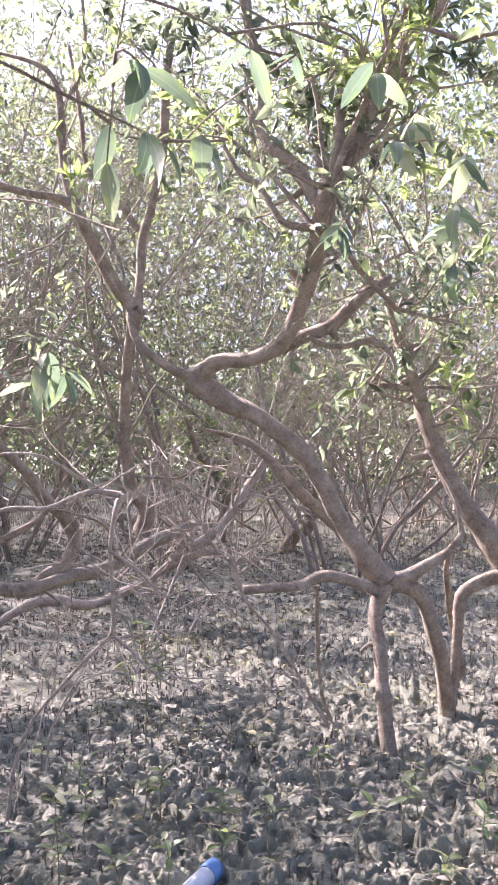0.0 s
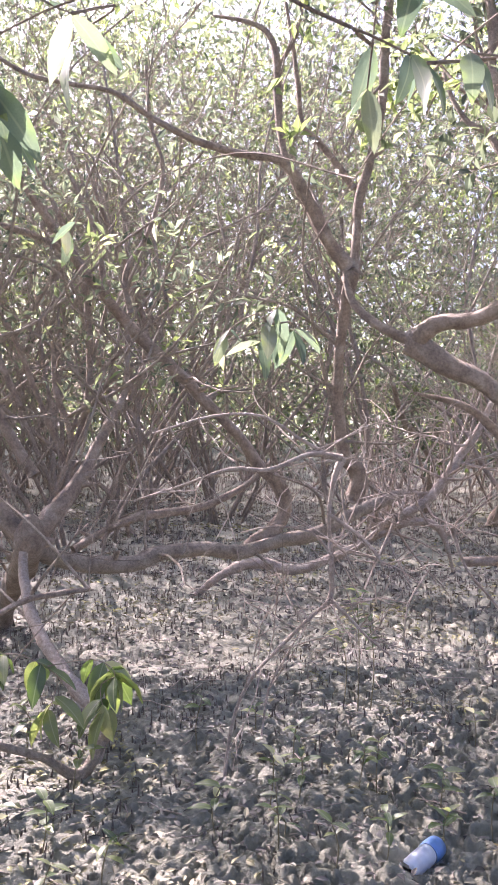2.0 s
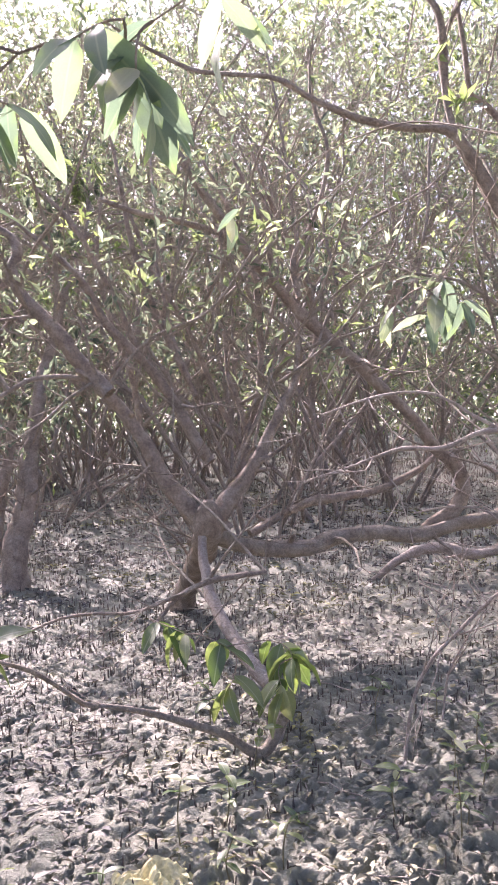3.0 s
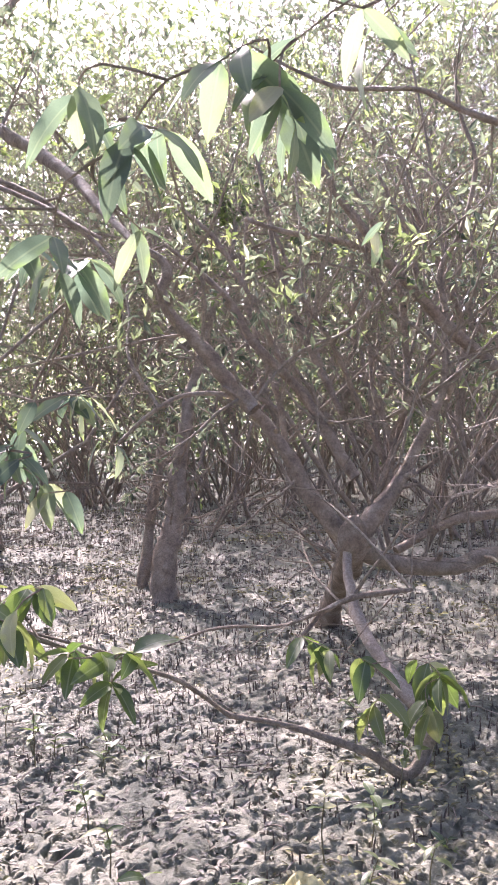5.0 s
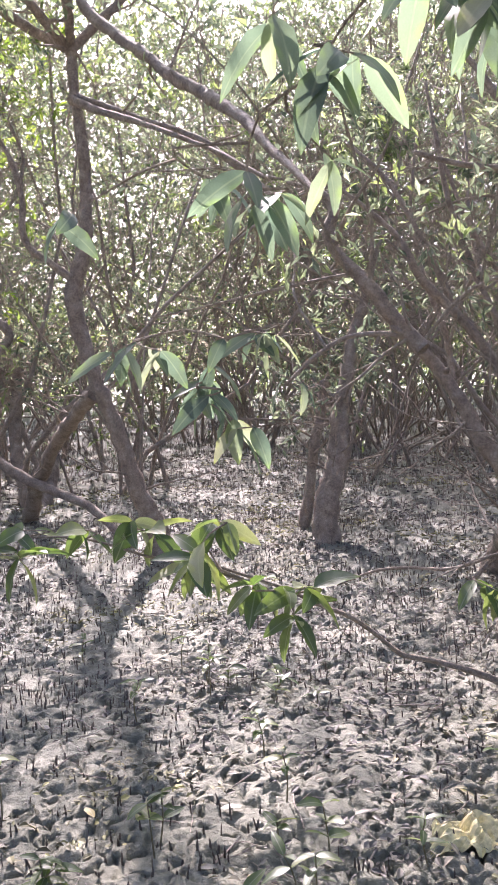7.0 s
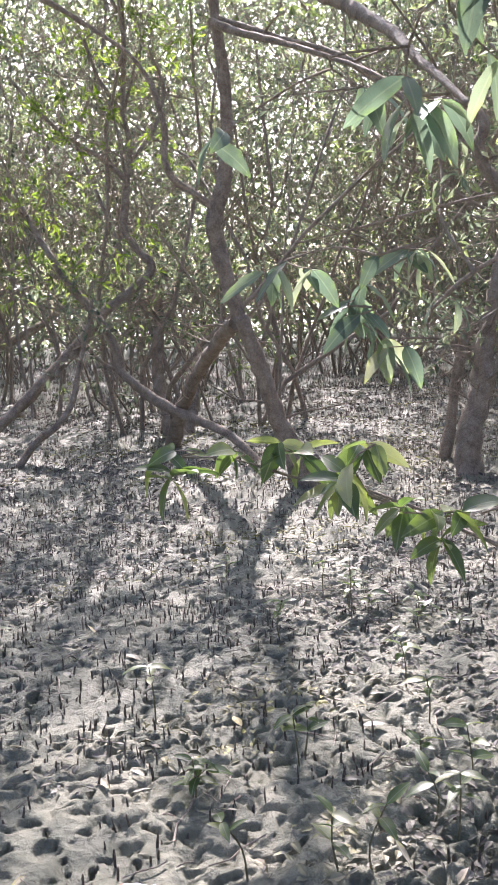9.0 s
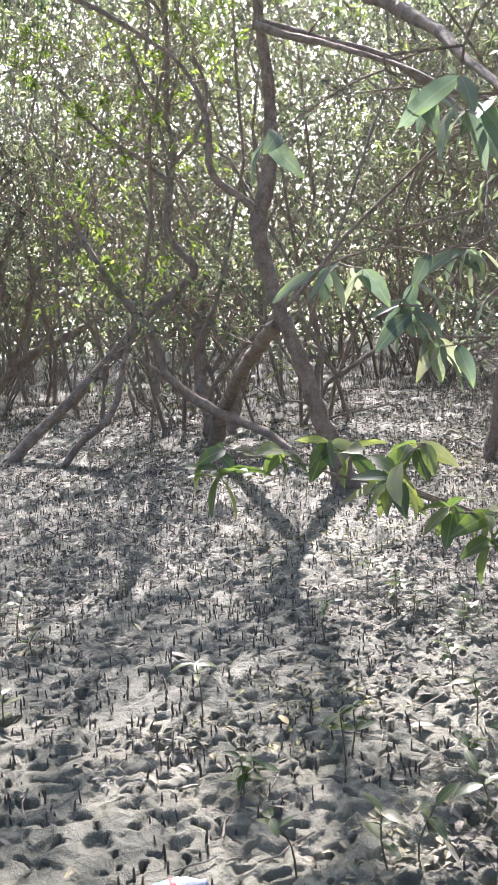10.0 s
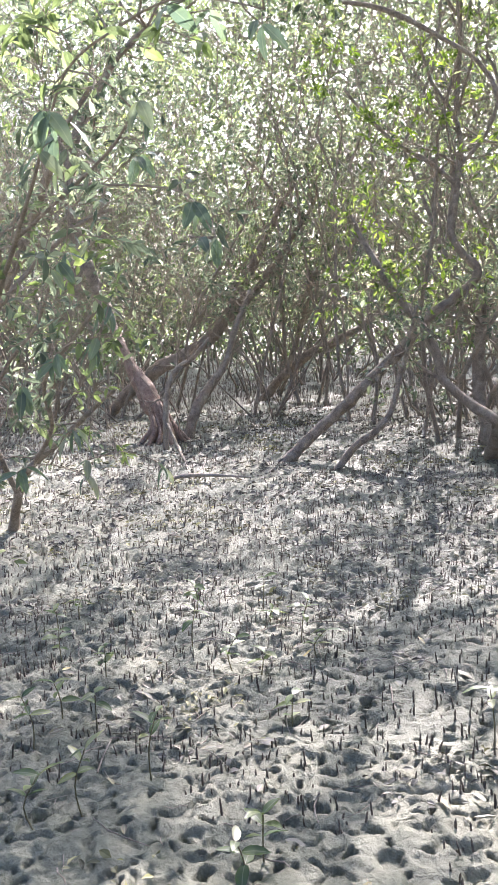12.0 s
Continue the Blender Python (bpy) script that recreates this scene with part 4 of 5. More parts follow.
limb(tree_d, "twig", [(-0.08, 3.44, 1.00, 0.008), (-0.02, 3.47, 0.84, 0.007), (0.10, 3.50, 0.70, 0.007), (0.21, 3.54, 0.51, 0.007), (0.33, 3.58, 0.30, 0.007)], DRY_AND_SUNLIT)
limb(tree_d, "twig", [(-0.15, 3.43, 0.85, 0.004), (-0.23, 3.42, 0.71, 0.004), (-0.24, 3.41, 0.58, 0.004)], DRY_AND_SUNLIT)
tree_v = thing("young_mangrove_tree", (-6.65, 0.23, 0), "Young mangrove with drooping grey-green leaves beside open mud", "tree")
limb(tree_v, "trunk", [(-6.65, 0.23, -0.00, 0.052), (-6.33, 0.27, 0.30, 0.038), (-6.03, 0.35, 0.53, 0.029), (-5.55, 0.51, 0.76, 0.020), (-5.21, 0.61, 0.92, 0.016), (-4.81, 0.71, 1.08, 0.010)], BARK)
limb(tree_v, "limb", [(-5.12, 0.20, 0.52, 0.021), (-5.03, 0.13, 0.72, 0.018), (-4.92, 0.07, 0.97, 0.014), (-4.73, 0.17, 1.23, 0.012), (-4.53, 0.30, 1.41, 0.009), (-4.36, 0.37, 1.61, 0.006)], BARK)
limb(tree_v, "limb", [(-5.01, 0.27, 0.68, 0.015), (-4.73, 0.36, 0.91, 0.013), (-4.50, 0.32, 1.15, 0.011), (-4.16, 0.42, 1.35, 0.009), (-3.87, 0.51, 1.49, 0.006)], BARK)
limb(tree_v, "limb", [(-4.39, 0.05, 1.02, 0.013), (-3.88, 0.09, 1.46, 0.010), (-3.45, 0.16, 1.72, 0.009), (-3.14, 0.20, 1.86, 0.007), (-2.97, 0.21, 1.92, 0.005)], BARK)
limb(tree_v, "limb", [(-3.81, 0.19, 1.75, 0.008), (-3.37, 0.36, 1.88, 0.007), (-3.06, 0.44, 1.95, 0.005), (-2.79, 0.47, 2.02, 0.004)], BARK)
limb(tree_v, "limb", [(-3.65, 0.40, 1.92, 0.006), (-3.31, 0.56, 1.87, 0.005), (-3.04, 0.66, 1.80, 0.004), (-2.78, 0.67, 1.64, 0.002)], BARK)
limb(tree_v, "limb", [(-2.97, 0.21, 1.92, 0.004), (-2.77, 0.27, 2.09, 0.004), (-2.56, 0.39, 2.15, 0.004), (-2.41, 0.47, 2.16, 0.003), (-2.27, 0.54, 2.12, 0.002), (-2.11, 0.60, 2.05, 0.002)], BARK)
fallen = thing("fallen_branch", (-7.8, 1.95, 0), "Pale dry forked branch lying on peg-studded mud", "branch")
limb(fallen, "stick", [(-7.9, 1.7, 0.03, 0.02), (-7.85, 1.85, 0.05, 0.024), (-7.78, 2.02, 0.05, 0.02), (-7.65, 2.2, 0.04, 0.014), (-7.6, 2.36, 0.02, 0.008)], DRY_AND_SUNLIT)
limb(fallen, "twig", [(-7.82, 1.93, 0.05, 0.009), (-8.0, 2.05, 0.11, 0.008), (-8.2, 2.12, 0.14, 0.005)], DRY_AND_SUNLIT)
limb(fallen, "twig", [(-7.84, 1.87, 0.05, 0.008), (-8.05, 1.9, 0.09, 0.007), (-8.3, 1.93, 0.16, 0.004)], DRY_AND_SUNLIT)
tree_j = thing("mangrove_tree", (-9.33, -0.20, 0), "Dark leaning mangrove stem behind drooping leaves", "tree")
limb(tree_j, "trunk", [(-9.33, -0.20, 0.00, 0.083), (-8.86, 0.05, 0.84, 0.063), (-8.38, 0.33, 1.55, 0.049), (-7.95, 0.58, 2.08, 0.042), (-7.61, 0.74, 2.49, 0.036), (-7.26, 0.88, 2.85, 0.023), (-6.91, 1.06, 3.13, 0.016)], BARK)
limb(tree_j, "limb", [(-6.73, 0.29, 1.59, 0.020), (-6.61, 0.53, 1.85, 0.018), (-6.46, 0.83, 2.09, 0.015), (-6.35, 1.05, 2.19, 0.011)], BARK)

# high limbs added to the tall tree out of view, spread to shade the open mud
limb(tree_g, "limb", [(-5.43, 4.0, 3.64, 0.045), (-5.2, 2.9, 4.2, 0.03), (-4.9, 1.8, 4.5, 0.018), (-4.6, 1.0, 4.6, 0.008)], BARK)
limb(tree_g, "limb", [(-5.43, 4.0, 3.64, 0.045), (-6.2, 2.6, 4.4, 0.03), (-6.6, 1.2, 4.6, 0.015), (-6.6, 0.2, 4.7, 0.008)], BARK)
limb(tree_g, "limb", [(-6.2, 2.6, 4.4, 0.026), (-7.0, 2.9, 4.5, 0.018), (-7.9, 2.9, 4.6, 0.01)], BARK)
limb(tree_g, "limb", [(-7.0, 2.9, 4.5, 0.018), (-8.4, 3.4, 4.75, 0.014), (-9.5, 3.8, 4.85, 0.01), (-10.5, 4.0, 4.9, 0.006)], BARK)
limb(tree_g, "limb", [(-5.43, 4.0, 3.64, 0.04), (-4.4, 3.2, 4.3, 0.025), (-3.4, 2.6, 4.6, 0.01)], BARK)
limb(tree_g, "limb", [(-5.43, 4.0, 3.64, 0.04), (-4.9, 4.7, 4.5, 0.025), (-4.2, 5.0, 4.9, 0.01)], BARK)

# two more unseen high limbs, added to throw shade on the near mud
limb(tree_h, "limb", [(-8.17, 4.86, 3.26, 0.03), (-8.12, 4.9, 4.2, 0.024), (-7.9, 4.7, 5.2, 0.016), (-7.6, 4.4, 5.9, 0.008)], BARK)
limb(tree_h, "limb", [(-8.12, 4.9, 4.2, 0.022), (-8.5, 4.5, 5.0, 0.016), (-9.0, 4.0, 5.6, 0.008)], BARK)

# a fan of thin upright stems over the sprawling tree's base
fan_rng = np.random.default_rng(44)
pool = np.concatenate([w for w in WOOD[tree_n.name] if w[0, 3] > 0.008])
pool = pool[(pool[:, 2] > 0.6) & (pool[:, 2] < 2.0)]
for k in range(34):
    x, y, z, r = pool[int(fan_rng.integers(len(pool)))]
    way = np.array([fan_rng.normal(0, 0.7), fan_rng.normal(0, 0.5), 1.0])
    long, rows = fan_rng.uniform(1.1, 2.3), [(x, y, z, min(r, 0.013))]
    for f in (0.25, 0.5, 0.75, 1.0):
        way = way + fan_rng.normal(0, 0.28, 3)
        way /= np.linalg.norm(way)
        p = np.array(rows[-1][:3]) + way * long * 0.25
        rows.append((*p, min(r, 0.013) * (1 - 0.72 * f)))
    limb(tree_n, "stem", rows, LIT_BARK)

# ---- overhanging tree behind the viewpoint ----
# tree added out of view to carry the hanging twigs
over_tree = thing("overhanging_mangrove_tree", (1.0, -1.7, 0), "Unseen added mangrove whose leafy twigs hang down close at hand", "tree")
limb(over_tree, "trunk", [(1.0, -1.7, 0, 0.13), (0.95, -1.6, 1.0, 0.11), (0.8, -1.3, 2.0, 0.1), (0.55, -0.8, 2.7, 0.08)], BARK)
limb(over_tree, "limb", [(0.55, -0.8, 2.7, 0.06), (0.2, 0.2, 3.0, 0.045), (0.05, 0.9, 2.85, 0.03), (0.05, 1.3, 2.75, 0.018), (0.1, 1.8, 2.8, 0.01)], BARK)
limb(over_tree, "limb", [(0.2, 0.2, 3.0, 0.04), (-0.4, 0.6, 2.9, 0.03), (-0.85, 0.95, 2.7, 0.02), (-1.15, 1.2, 2.65, 0.012), (-1.5, 1.5, 2.7, 0.008)], BARK)
limb(over_tree, "limb", [(-0.4, 0.6, 2.9, 0.025), (-1.0, 0.6, 2.8, 0.02), (-1.5, 0.8, 2.7, 0.014), (-2.0, 0.9, 2.8, 0.008)], BARK)
limb(over_tree, "limb", [(0.55, -0.8, 2.7, 0.06), (-0.3, -1.0, 3.4, 0.045), (-1.2, -0.8, 3.8, 0.03), (-2.2, -0.2, 4.0, 0.018)], BARK)

# high limbs overhead, never seen, added to hold back skylight
for k, (x, y, z) in enumerate(((2.6, 3.2, 5.6), (-0.6, 4.6, 5.9), (-3.6, 4.2, 6.0), (-5.4, 1.6, 5.8), (-5.2, -2.0, 5.6), (-2.2, -4.6, 5.4), (2.4, -4.8, 5.4), (4.8, -0.6, 5.6))):
    mid = (0.8 + (x - 0.8) * 0.4, -1.2 + (y + 1.2) * 0.4, 4.3 + 0.1 * (k % 3))
    limb(over_tree, "limb", [(0.8, -1.3, 2.0, 0.07), (0.8 + (mid[0] - 0.8) * 0.3, -1.25, 3.3, 0.055), (*mid, 0.04), ((mid[0] + x) / 2, (mid[1] + y) / 2, (mid[2] + z) / 2 + 0.2, 0.025), (x, y, z, 0.01)], BARK)

# ---- broad leaves near at hand ----
def broad_leaf(name, mat, width, bend, fold, seed):
    """One pointed leaf, a metre long along x, with a sunk midrib and a drooping tip."""
    rng = np.random.default_rng(seed)
    t = np.linspace(0, 1, 8)
    half = width * np.sin(math.pi * t ** 0.9) ** 0.7 * (1 - 0.2 * t) + 0.004
    wave = rng.normal(0, 0.012, (8, 2))
    v = []
    for k in range(8):
        zz = bend * (t[k] * 0.25 - t[k] ** 2)
        v += [(t[k], half[k], zz + fold * half[k] + wave[k, 0]), (t[k], 0, zz), (t[k], -half[k], zz + fold * half[k] + wave[k, 1])]
    q = [(3 * k + c, 3 * k + 3 + c, 3 * k + 4 + c, 3 * k + 1 + c) for k in range(7) for c in (0, 1)]
    return raw_mesh(name, np.array(v), [np.array(q)], mat)


BROAD = [broad_leaf("leaf", NEAR_LEAF, 0.16 + 0.02 * k, 0.12 + 0.12 * k, 0.24 - 0.05 * k, k) for k in range(4)]
YOUNG = [broad_leaf("leaf", YOUNG_LEAF, 0.19 + 0.03 * k, 0.2 + 0.12 * k, 0.25, 10 + k) for k in range(3)]
FALLEN = [broad_leaf("fallen_leaf", LOOSE_LEAF, 0.14 + 0.03 * k, -0.1 + 0.12 * k, 0.5 - 0.2 * k, 20 + k) for k in range(4)]
spray_rng = np.random.default_rng(5)


def leaf_pose(p, d, size, roll):
    """Lays a leaf's x axis along d from p."""
    d = Vector(d).normalized()
    m = d.to_track_quat("X", "Z").to_matrix().to_4x4() @ Matrix.Rotation(roll, 4, "X")
    return Matrix.Translation(p) @ m @ Matrix.Scale(size, 4)


def spray(tree, p, n, size):
    """A drooping whorl of leaves at a twig's end; the twig runs back to the nearest limb of its tree."""
    rng, p = spray_rng, np.array(p, float)
    wood = np.concatenate(WOOD[tree.name])
    gap = np.linalg.norm(wood[:, :3] - p, axis=1) + np.maximum(0, p[2] - wood[:, 2]) * (2 if tree.name.startswith("over") else 0)
    root = wood[gap.argmin(), :3]
    sag = np.array([rng.normal(0, 0.05), rng.normal(0, 0.05), 0.12 * np.linalg.norm(root - p)])
    line = spline(np.array([root, root * 0.6 + p * 0.4 + sag, root * 0.2 + p * 0.8 + sag * 0.6, p]), 0.05)
    bag = Bag()
    bag.tube(line, np.linspace(0.003, 0.0014, len(line)), 5)
    WOOD[tree.name].append(np.c_[line, np.full(len(line), 0.002)])
    twig = part("twig", bag.mesh("twig", BARK, tree.location), tree)
    shapes = YOUNG if tree.name.startswith(("low", "sprawling")) else BROAD
    away = p - root
    away[2] = 0
    away /= np.linalg.norm(away) + 1e-6
    spin = rng.uniform(0, 6.28)
    for k in range(n):
        a = spin + k * 2.4
        drop = rng.uniform(-0.6, 0.45) if tree.name.startswith("low") and k % 4 else rng.uniform(-1.1, -0.2) if k else -0.9
        d = np.array([math.cos(a), math.sin(a), 0]) * rng.uniform(0.45, 1.0) + away * 0.2 + np.array([0, 0, drop])
        back = line[max(0, len(line) - 1 - k // 2)]
        part("leaf", shapes[int(rng.integers(len(shapes)))], twig, "", leaf_pose(back - np.array(tree.location), d, size * rng.uniform(0.75, 1.15), rng.uniform(-0.9, 0.9)))


for x, y, z, n, size in ((-0.23, 1.36, 1.88, 3, 0.085), (-0.16, 1.23, 1.97, 4, 0.085), (-0.15, 1.41, 1.93, 4, 0.085), (-0.09, 1.41, 1.94, 2, 0.085), (-0.01, 1.37, 2.06, 2, 0.085), (0.21, 1.55, 2.10, 3, 0.085), (0.09, 2.01, 2.33, 3, 0.085), (-0.61, 2.46, 1.61, 6, 0.130), (-0.52, 2.48, 1.64, 5, 0.120), (-0.82, 1.31, 1.95, 3, 0.130), (-0.77, 1.26, 1.88, 4, 0.130), (-0.68, 1.36, 2.02, 3, 0.120)):
    spray(over_tree, (x, y, z), n, size)
for x, y, z, n, size in ((-1.33, 2.79, 2.00, 3, 0.120), (-0.75, 2.62, 1.64, 4, 0.120), (-0.81, 1.30, 1.93, 4, 0.120), (-0.87, 1.25, 1.95, 5, 0.130), (-1.05, 1.23, 1.85, 5, 0.140), (-1.12, 1.20, 1.94, 4, 0.130), (-0.99, 1.27, 1.87, 5, 0.140), (-1.20, 1.22, 1.66, 6, 0.130), (-1.09, 1.31, 1.73, 3, 0.120), (-0.84, 1.42, 1.91, 4, 0.130), (-0.70, 1.44, 2.03, 2, 0.120), (-1.51, 1.37, 1.34, 5, 0.100)):
    spray(over_tree, (x, y, z), n, size)
for x, y, z, n, size in ((-1.46, 1.42, 1.27, 3, 0.100), (-1.49, 1.53, 1.45, 4, 0.090), (-1.23, 1.29, 1.69, 6, 0.130), (-1.35, 1.31, 1.73, 4, 0.120), (-1.65, 1.13, 1.68, 4, 0.100), (-1.62, 1.23, 1.42, 5, 0.110), (-1.55, 1.30, 1.42, 4, 0.100), (-1.49, 1.36, 1.32, 5, 0.100), (-1.44, 1.41, 1.25, 3, 0.100), (-1.44, 1.54, 1.45, 5, 0.100), (-1.40, 1.58, 1.34, 3, 0.100), (-1.55, 1.44, 1.35, 3, 0.100)):
    spray(over_tree, (x, y, z), n, size)
for x, y, z, n, size in ((0.35, 3.58, 2.30, 7, 0.130), (0.48, 2.99, 2.47, 5, 0.130), (0.66, 2.78, 2.33, 6, 0.130), (0.68, 3.03, 2.20, 6, 0.130), (0.72, 3.26, 2.05, 7, 0.130), (0.56, 3.04, 2.58, 5, 0.130)):
    spray(tree_a, (x, y, z), n, size)
for x, y, z, n, size in ((-1.66, 1.59, 1.00, 7, 0.110), (-1.70, 1.51, 0.91, 7, 0.110), (-1.60, 1.73, 0.81, 8, 0.120), (-1.58, 1.73, 0.74, 5, 0.120), (-2.21, 1.35, 0.88, 7, 0.130), (-2.23, 1.34, 0.96, 5, 0.120), (-2.09, 1.46, 0.96, 5, 0.110), (-1.97, 1.54, 0.98, 7, 0.110), (-1.92, 1.58, 0.95, 6, 0.120), (-1.81, 1.61, 0.87, 7, 0.120), (-1.81, 1.71, 0.96, 5, 0.110), (-1.65, 1.68, 0.83, 6, 0.110)):
    spray(tree_w, (x, y, z), n, size)
for x, y, z, n, size in ((-1.74, 3.17, 0.47, 8, 0.16), (-1.59, 3.22, 0.42, 6, 0.15), (-1.31, 3.23, 0.40, 9, 0.17), (-1.33, 3.18, 0.29, 6, 0.16), (-1.52, 3.10, 0.30, 5, 0.15)):
    spray(tree_n, (x, y, z), n, size)
for x, y, z, n, size in ((-2.71, 0.65, 1.63, 5, 0.104), (-2.91, 0.64, 1.76, 4, 0.096), (-2.58, 0.16, 1.84, 6, 0.104), (-2.46, 0.16, 1.91, 5, 0.104), (-2.70, 0.45, 2.00, 5, 0.096), (-1.98, 0.35, 2.00, 3, 0.080), (-1.96, 0.43, 1.99, 3, 0.080), (-2.02, 0.56, 1.99, 3, 0.080), (-3.56, 0.35, 0.85, 5, 0.096), (-3.39, 0.09, 0.91, 6, 0.104), (-3.70, 0.68, 0.83, 3, 0.096), (-3.39, 0.45, 1.47, 6, 0.096)):
    spray(tree_v, (x, y, z), n, size)
for x, y, z, n, size in ((-3.21, 0.24, 1.59, 6, 0.096), (-3.40, 0.38, 1.32, 6, 0.096), (-3.02, 0.50, 1.91, 5, 0.096), (-3.22, 0.22, 1.29, 6, 0.096), (-3.22, 0.12, 1.19, 6, 0.096), (-3.39, 0.30, 1.05, 6, 0.096)):
    spray(tree_v, (x, y, z), n, size)

# ---- broken stubs and knots on the main limbs ----
def stubs(tree, seed, count, thick):
    """Short snapped-off side branches on a tree's thicker limbs."""
    g = np.random.default_rng(seed)
    pool = np.concatenate([w for w in WOOD[tree.name] if w[:, 3].max() > thick])
    pool = pool[(pool[:, 3] > thick) & (pool[:, 2] > 0.3)]
    for _ in range(count):
        x, y, z, r = pool[int(g.integers(len(pool)))]
        d = g.normal(0, 1, 3) + np.array([0, 0, 0.3])
        d /= np.linalg.norm(d)
        bend = g.normal(0, 0.25, 3)
        long, w = r + g.uniform(0.03, 0.11), r * g.uniform(0.3, 0.5)
        p = np.array([x, y, z])
        bag = Bag()
        line = np.array([p, p + d * long * 0.5, p + (d + bend * 0.3) * long * 0.85, p + (d + bend * 0.5) * long])
        bag.tube(line, np.array([w * 1.5, w * 1.1, w * g.uniform(0.8, 1.1), w * 0.6]), 7)
        part("stub", bag.mesh("stub", BARK, tree.location), tree)


stubs(tree_a, 61, 12, 0.02)
stubs(tree_c, 62, 8, 0.025)
stubs(tree_n, 63, 22, 0.022)
stubs(tree_g, 64, 9, 0.03)
stubs(tree_h, 65, 7, 0.03)
stubs(tree_l, 66, 5, 0.02)
limb(tree_n, "knot", [(-2.17, 4.22, 0.62, 0.05), (-2.13, 4.17, 0.69, 0.085), (-2.11, 4.14, 0.75, 0.094), (-2.1, 4.12, 0.82, 0.07), (-2.09, 4.1, 0.88, 0.03)], BARK)


# ---- twigs and crowns of the main trees ----
def clothe(tree, seed, shoots, length, kids, leaves, low, leaf_size, lift=0.3, tops=0, fine=True, top_length=1.2, bare=0, bare_length=0.6, beyond=None, wood_mat=None, leaf_mat=None):
    """Side shoots along a tree's limbs, leafy above the height low and bare below it, and leafy tops on the limbs' upper ends."""
    g = Growth(seed)
    rng, wood = g.rng, WOOD[tree.name]
    pool = np.concatenate([w for w in wood if w[0, 3] > 0.003])
    if beyond:
        pool = pool[(pool[:, 0] > beyond[0]) & (pool[:, 0] < beyond[1]) & (pool[:, 1] < beyond[2])]
    high = pool[pool[:, 2] > low]
    shade = pool[(pool[:, 2] <= low) & (pool[:, 2] > 0.35)]
    for rows, count, green, reach in ((high, shoots, leaves, length), (shade, bare, 0, bare_length)):
        for _ in range(count if len(rows) else 0):
            x, y, z, r = rows[int(rng.integers(len(rows)))]
            d = rng.normal(0, 1, 3) + np.array([0, 0, 0.35])
            g.shoot((x, y, z), d, reach * rng.uniform(0.5, 1.3), min(0.011, max(0.003, r * 0.4)), 1, kids, green, lift)
    ends = [w[k] for w in wood for k in (0, -1) if w[0, 3] > 0.003]
    ends = [e for e in ends if e[2] > 2.3]
    for e in ends:
        for _ in range(tops):
            d = rng.normal(0, 0.7, 3) + np.array([0, 0, 0.8])
            g.shoot(e[:3], d, top_length * rng.uniform(0.6, 1.4), max(0.006, e[3] * 0.7), 1, (5, 4), leaves + 8, 0.35)
    if g.bag.n:
        ob = part("brushwood", g.bag.mesh("brushwood", wood_mat or BARK, tree.location), tree)
        tagged(ob, kind="stuff")
    if g.sets:
        ob = part("crown", g.leaves("crown", leaf_mat or LEAF, leaf_size, fine, tree.location), tree, "glossy green pointed leaves")
        tagged(ob, kind="stuff")


clothe(tree_a, 11, 34, 0.5, (4,), 5, 1.9, 0.085, tops=1)
clothe(tree_c, 12, 22, 0.5, (4,), 6, 1.5, 0.09, tops=2)
clothe(tree_n, 13, 130, 0.55, (4,), 3, 1.6, 0.085, bare=80, bare_length=0.8, fine=False, wood_mat=LIT_BARK)
clothe(tree_f, 14, 34, 0.7, (5,), 10, 0.9, 0.085, tops=3, bare=12, fine=False)
clothe(tree_g, 15, 26, 0.7, (5,), 4, 1.9, 0.085, bare=14, fine=False)
# leaves on the added high limbs, set where their shade should fall
clothe(tree_g, 30, 42, 0.8, (6,), 10, 3.7, 0.095, fine=False, beyond=(-9, 9, 3.5))
clothe(tree_g, 31, 95, 0.8, (6,), 11, 3.9, 0.095, fine=False, beyond=(-11, -5.9, 4.1))
clothe(tree_g, 32, 30, 0.7, (6,), 10, 3.9, 0.095, fine=False, beyond=(-5.0, 9, 5.5))
clothe(tree_h, 16, 34, 0.8, (6,), 4, 1.3, 0.095, tops=1, fine=False, leaf_mat=BACKLIT_LEAF)
# shading leaves for the leaning tree's added high limbs
clothe(tree_h, 33, 10, 0.9, (6,), 6, 4.4, 0.095, fine=False)
clothe(tree_l, 17, 24, 0.6, (4,), 6, 1.2, 0.09, tops=0, leaf_mat=BACKLIT_LEAF)
clothe(tree_m, 18, 12, 0.5, (3,), 6, 1.0, 0.085, tops=0)
clothe(tree_i, 19, 40, 1.0, (6,), 8, 1.5, 0.09, tops=3, bare=14, fine=False)
clothe(tree_p, 20, 40, 1.2, (6,), 9, 1.5, 0.09, tops=3, fine=False)
clothe(tree_q, 21, 40, 1.2, (6,), 9, 1.0, 0.09, tops=3, fine=False)
clothe(tree_r, 22, 40, 1.1, (6,), 9, 1.0, 0.09, tops=3, fine=False)
clothe(tree_s, 23, 12, 0.5, (4,), 6, 0.8, 0.09, fine=False)
clothe(tree_u, 24, 16, 0.7, (5,), 8, 1.0, 0.09, fine=False)
clothe(tree_v, 25, 52, 0.4, (4,), 6, 0.7, 0.068)
clothe(tree_j, 26, 40, 0.9, (5,), 8, 1.3, 0.085, tops=3, fine=False)
clothe(tree_t, 27, 0, 0.4, (3,), 0, 9.0, 0.10, bare=60, bare_length=0.9, wood_mat=DRY_AND_SUNLIT)
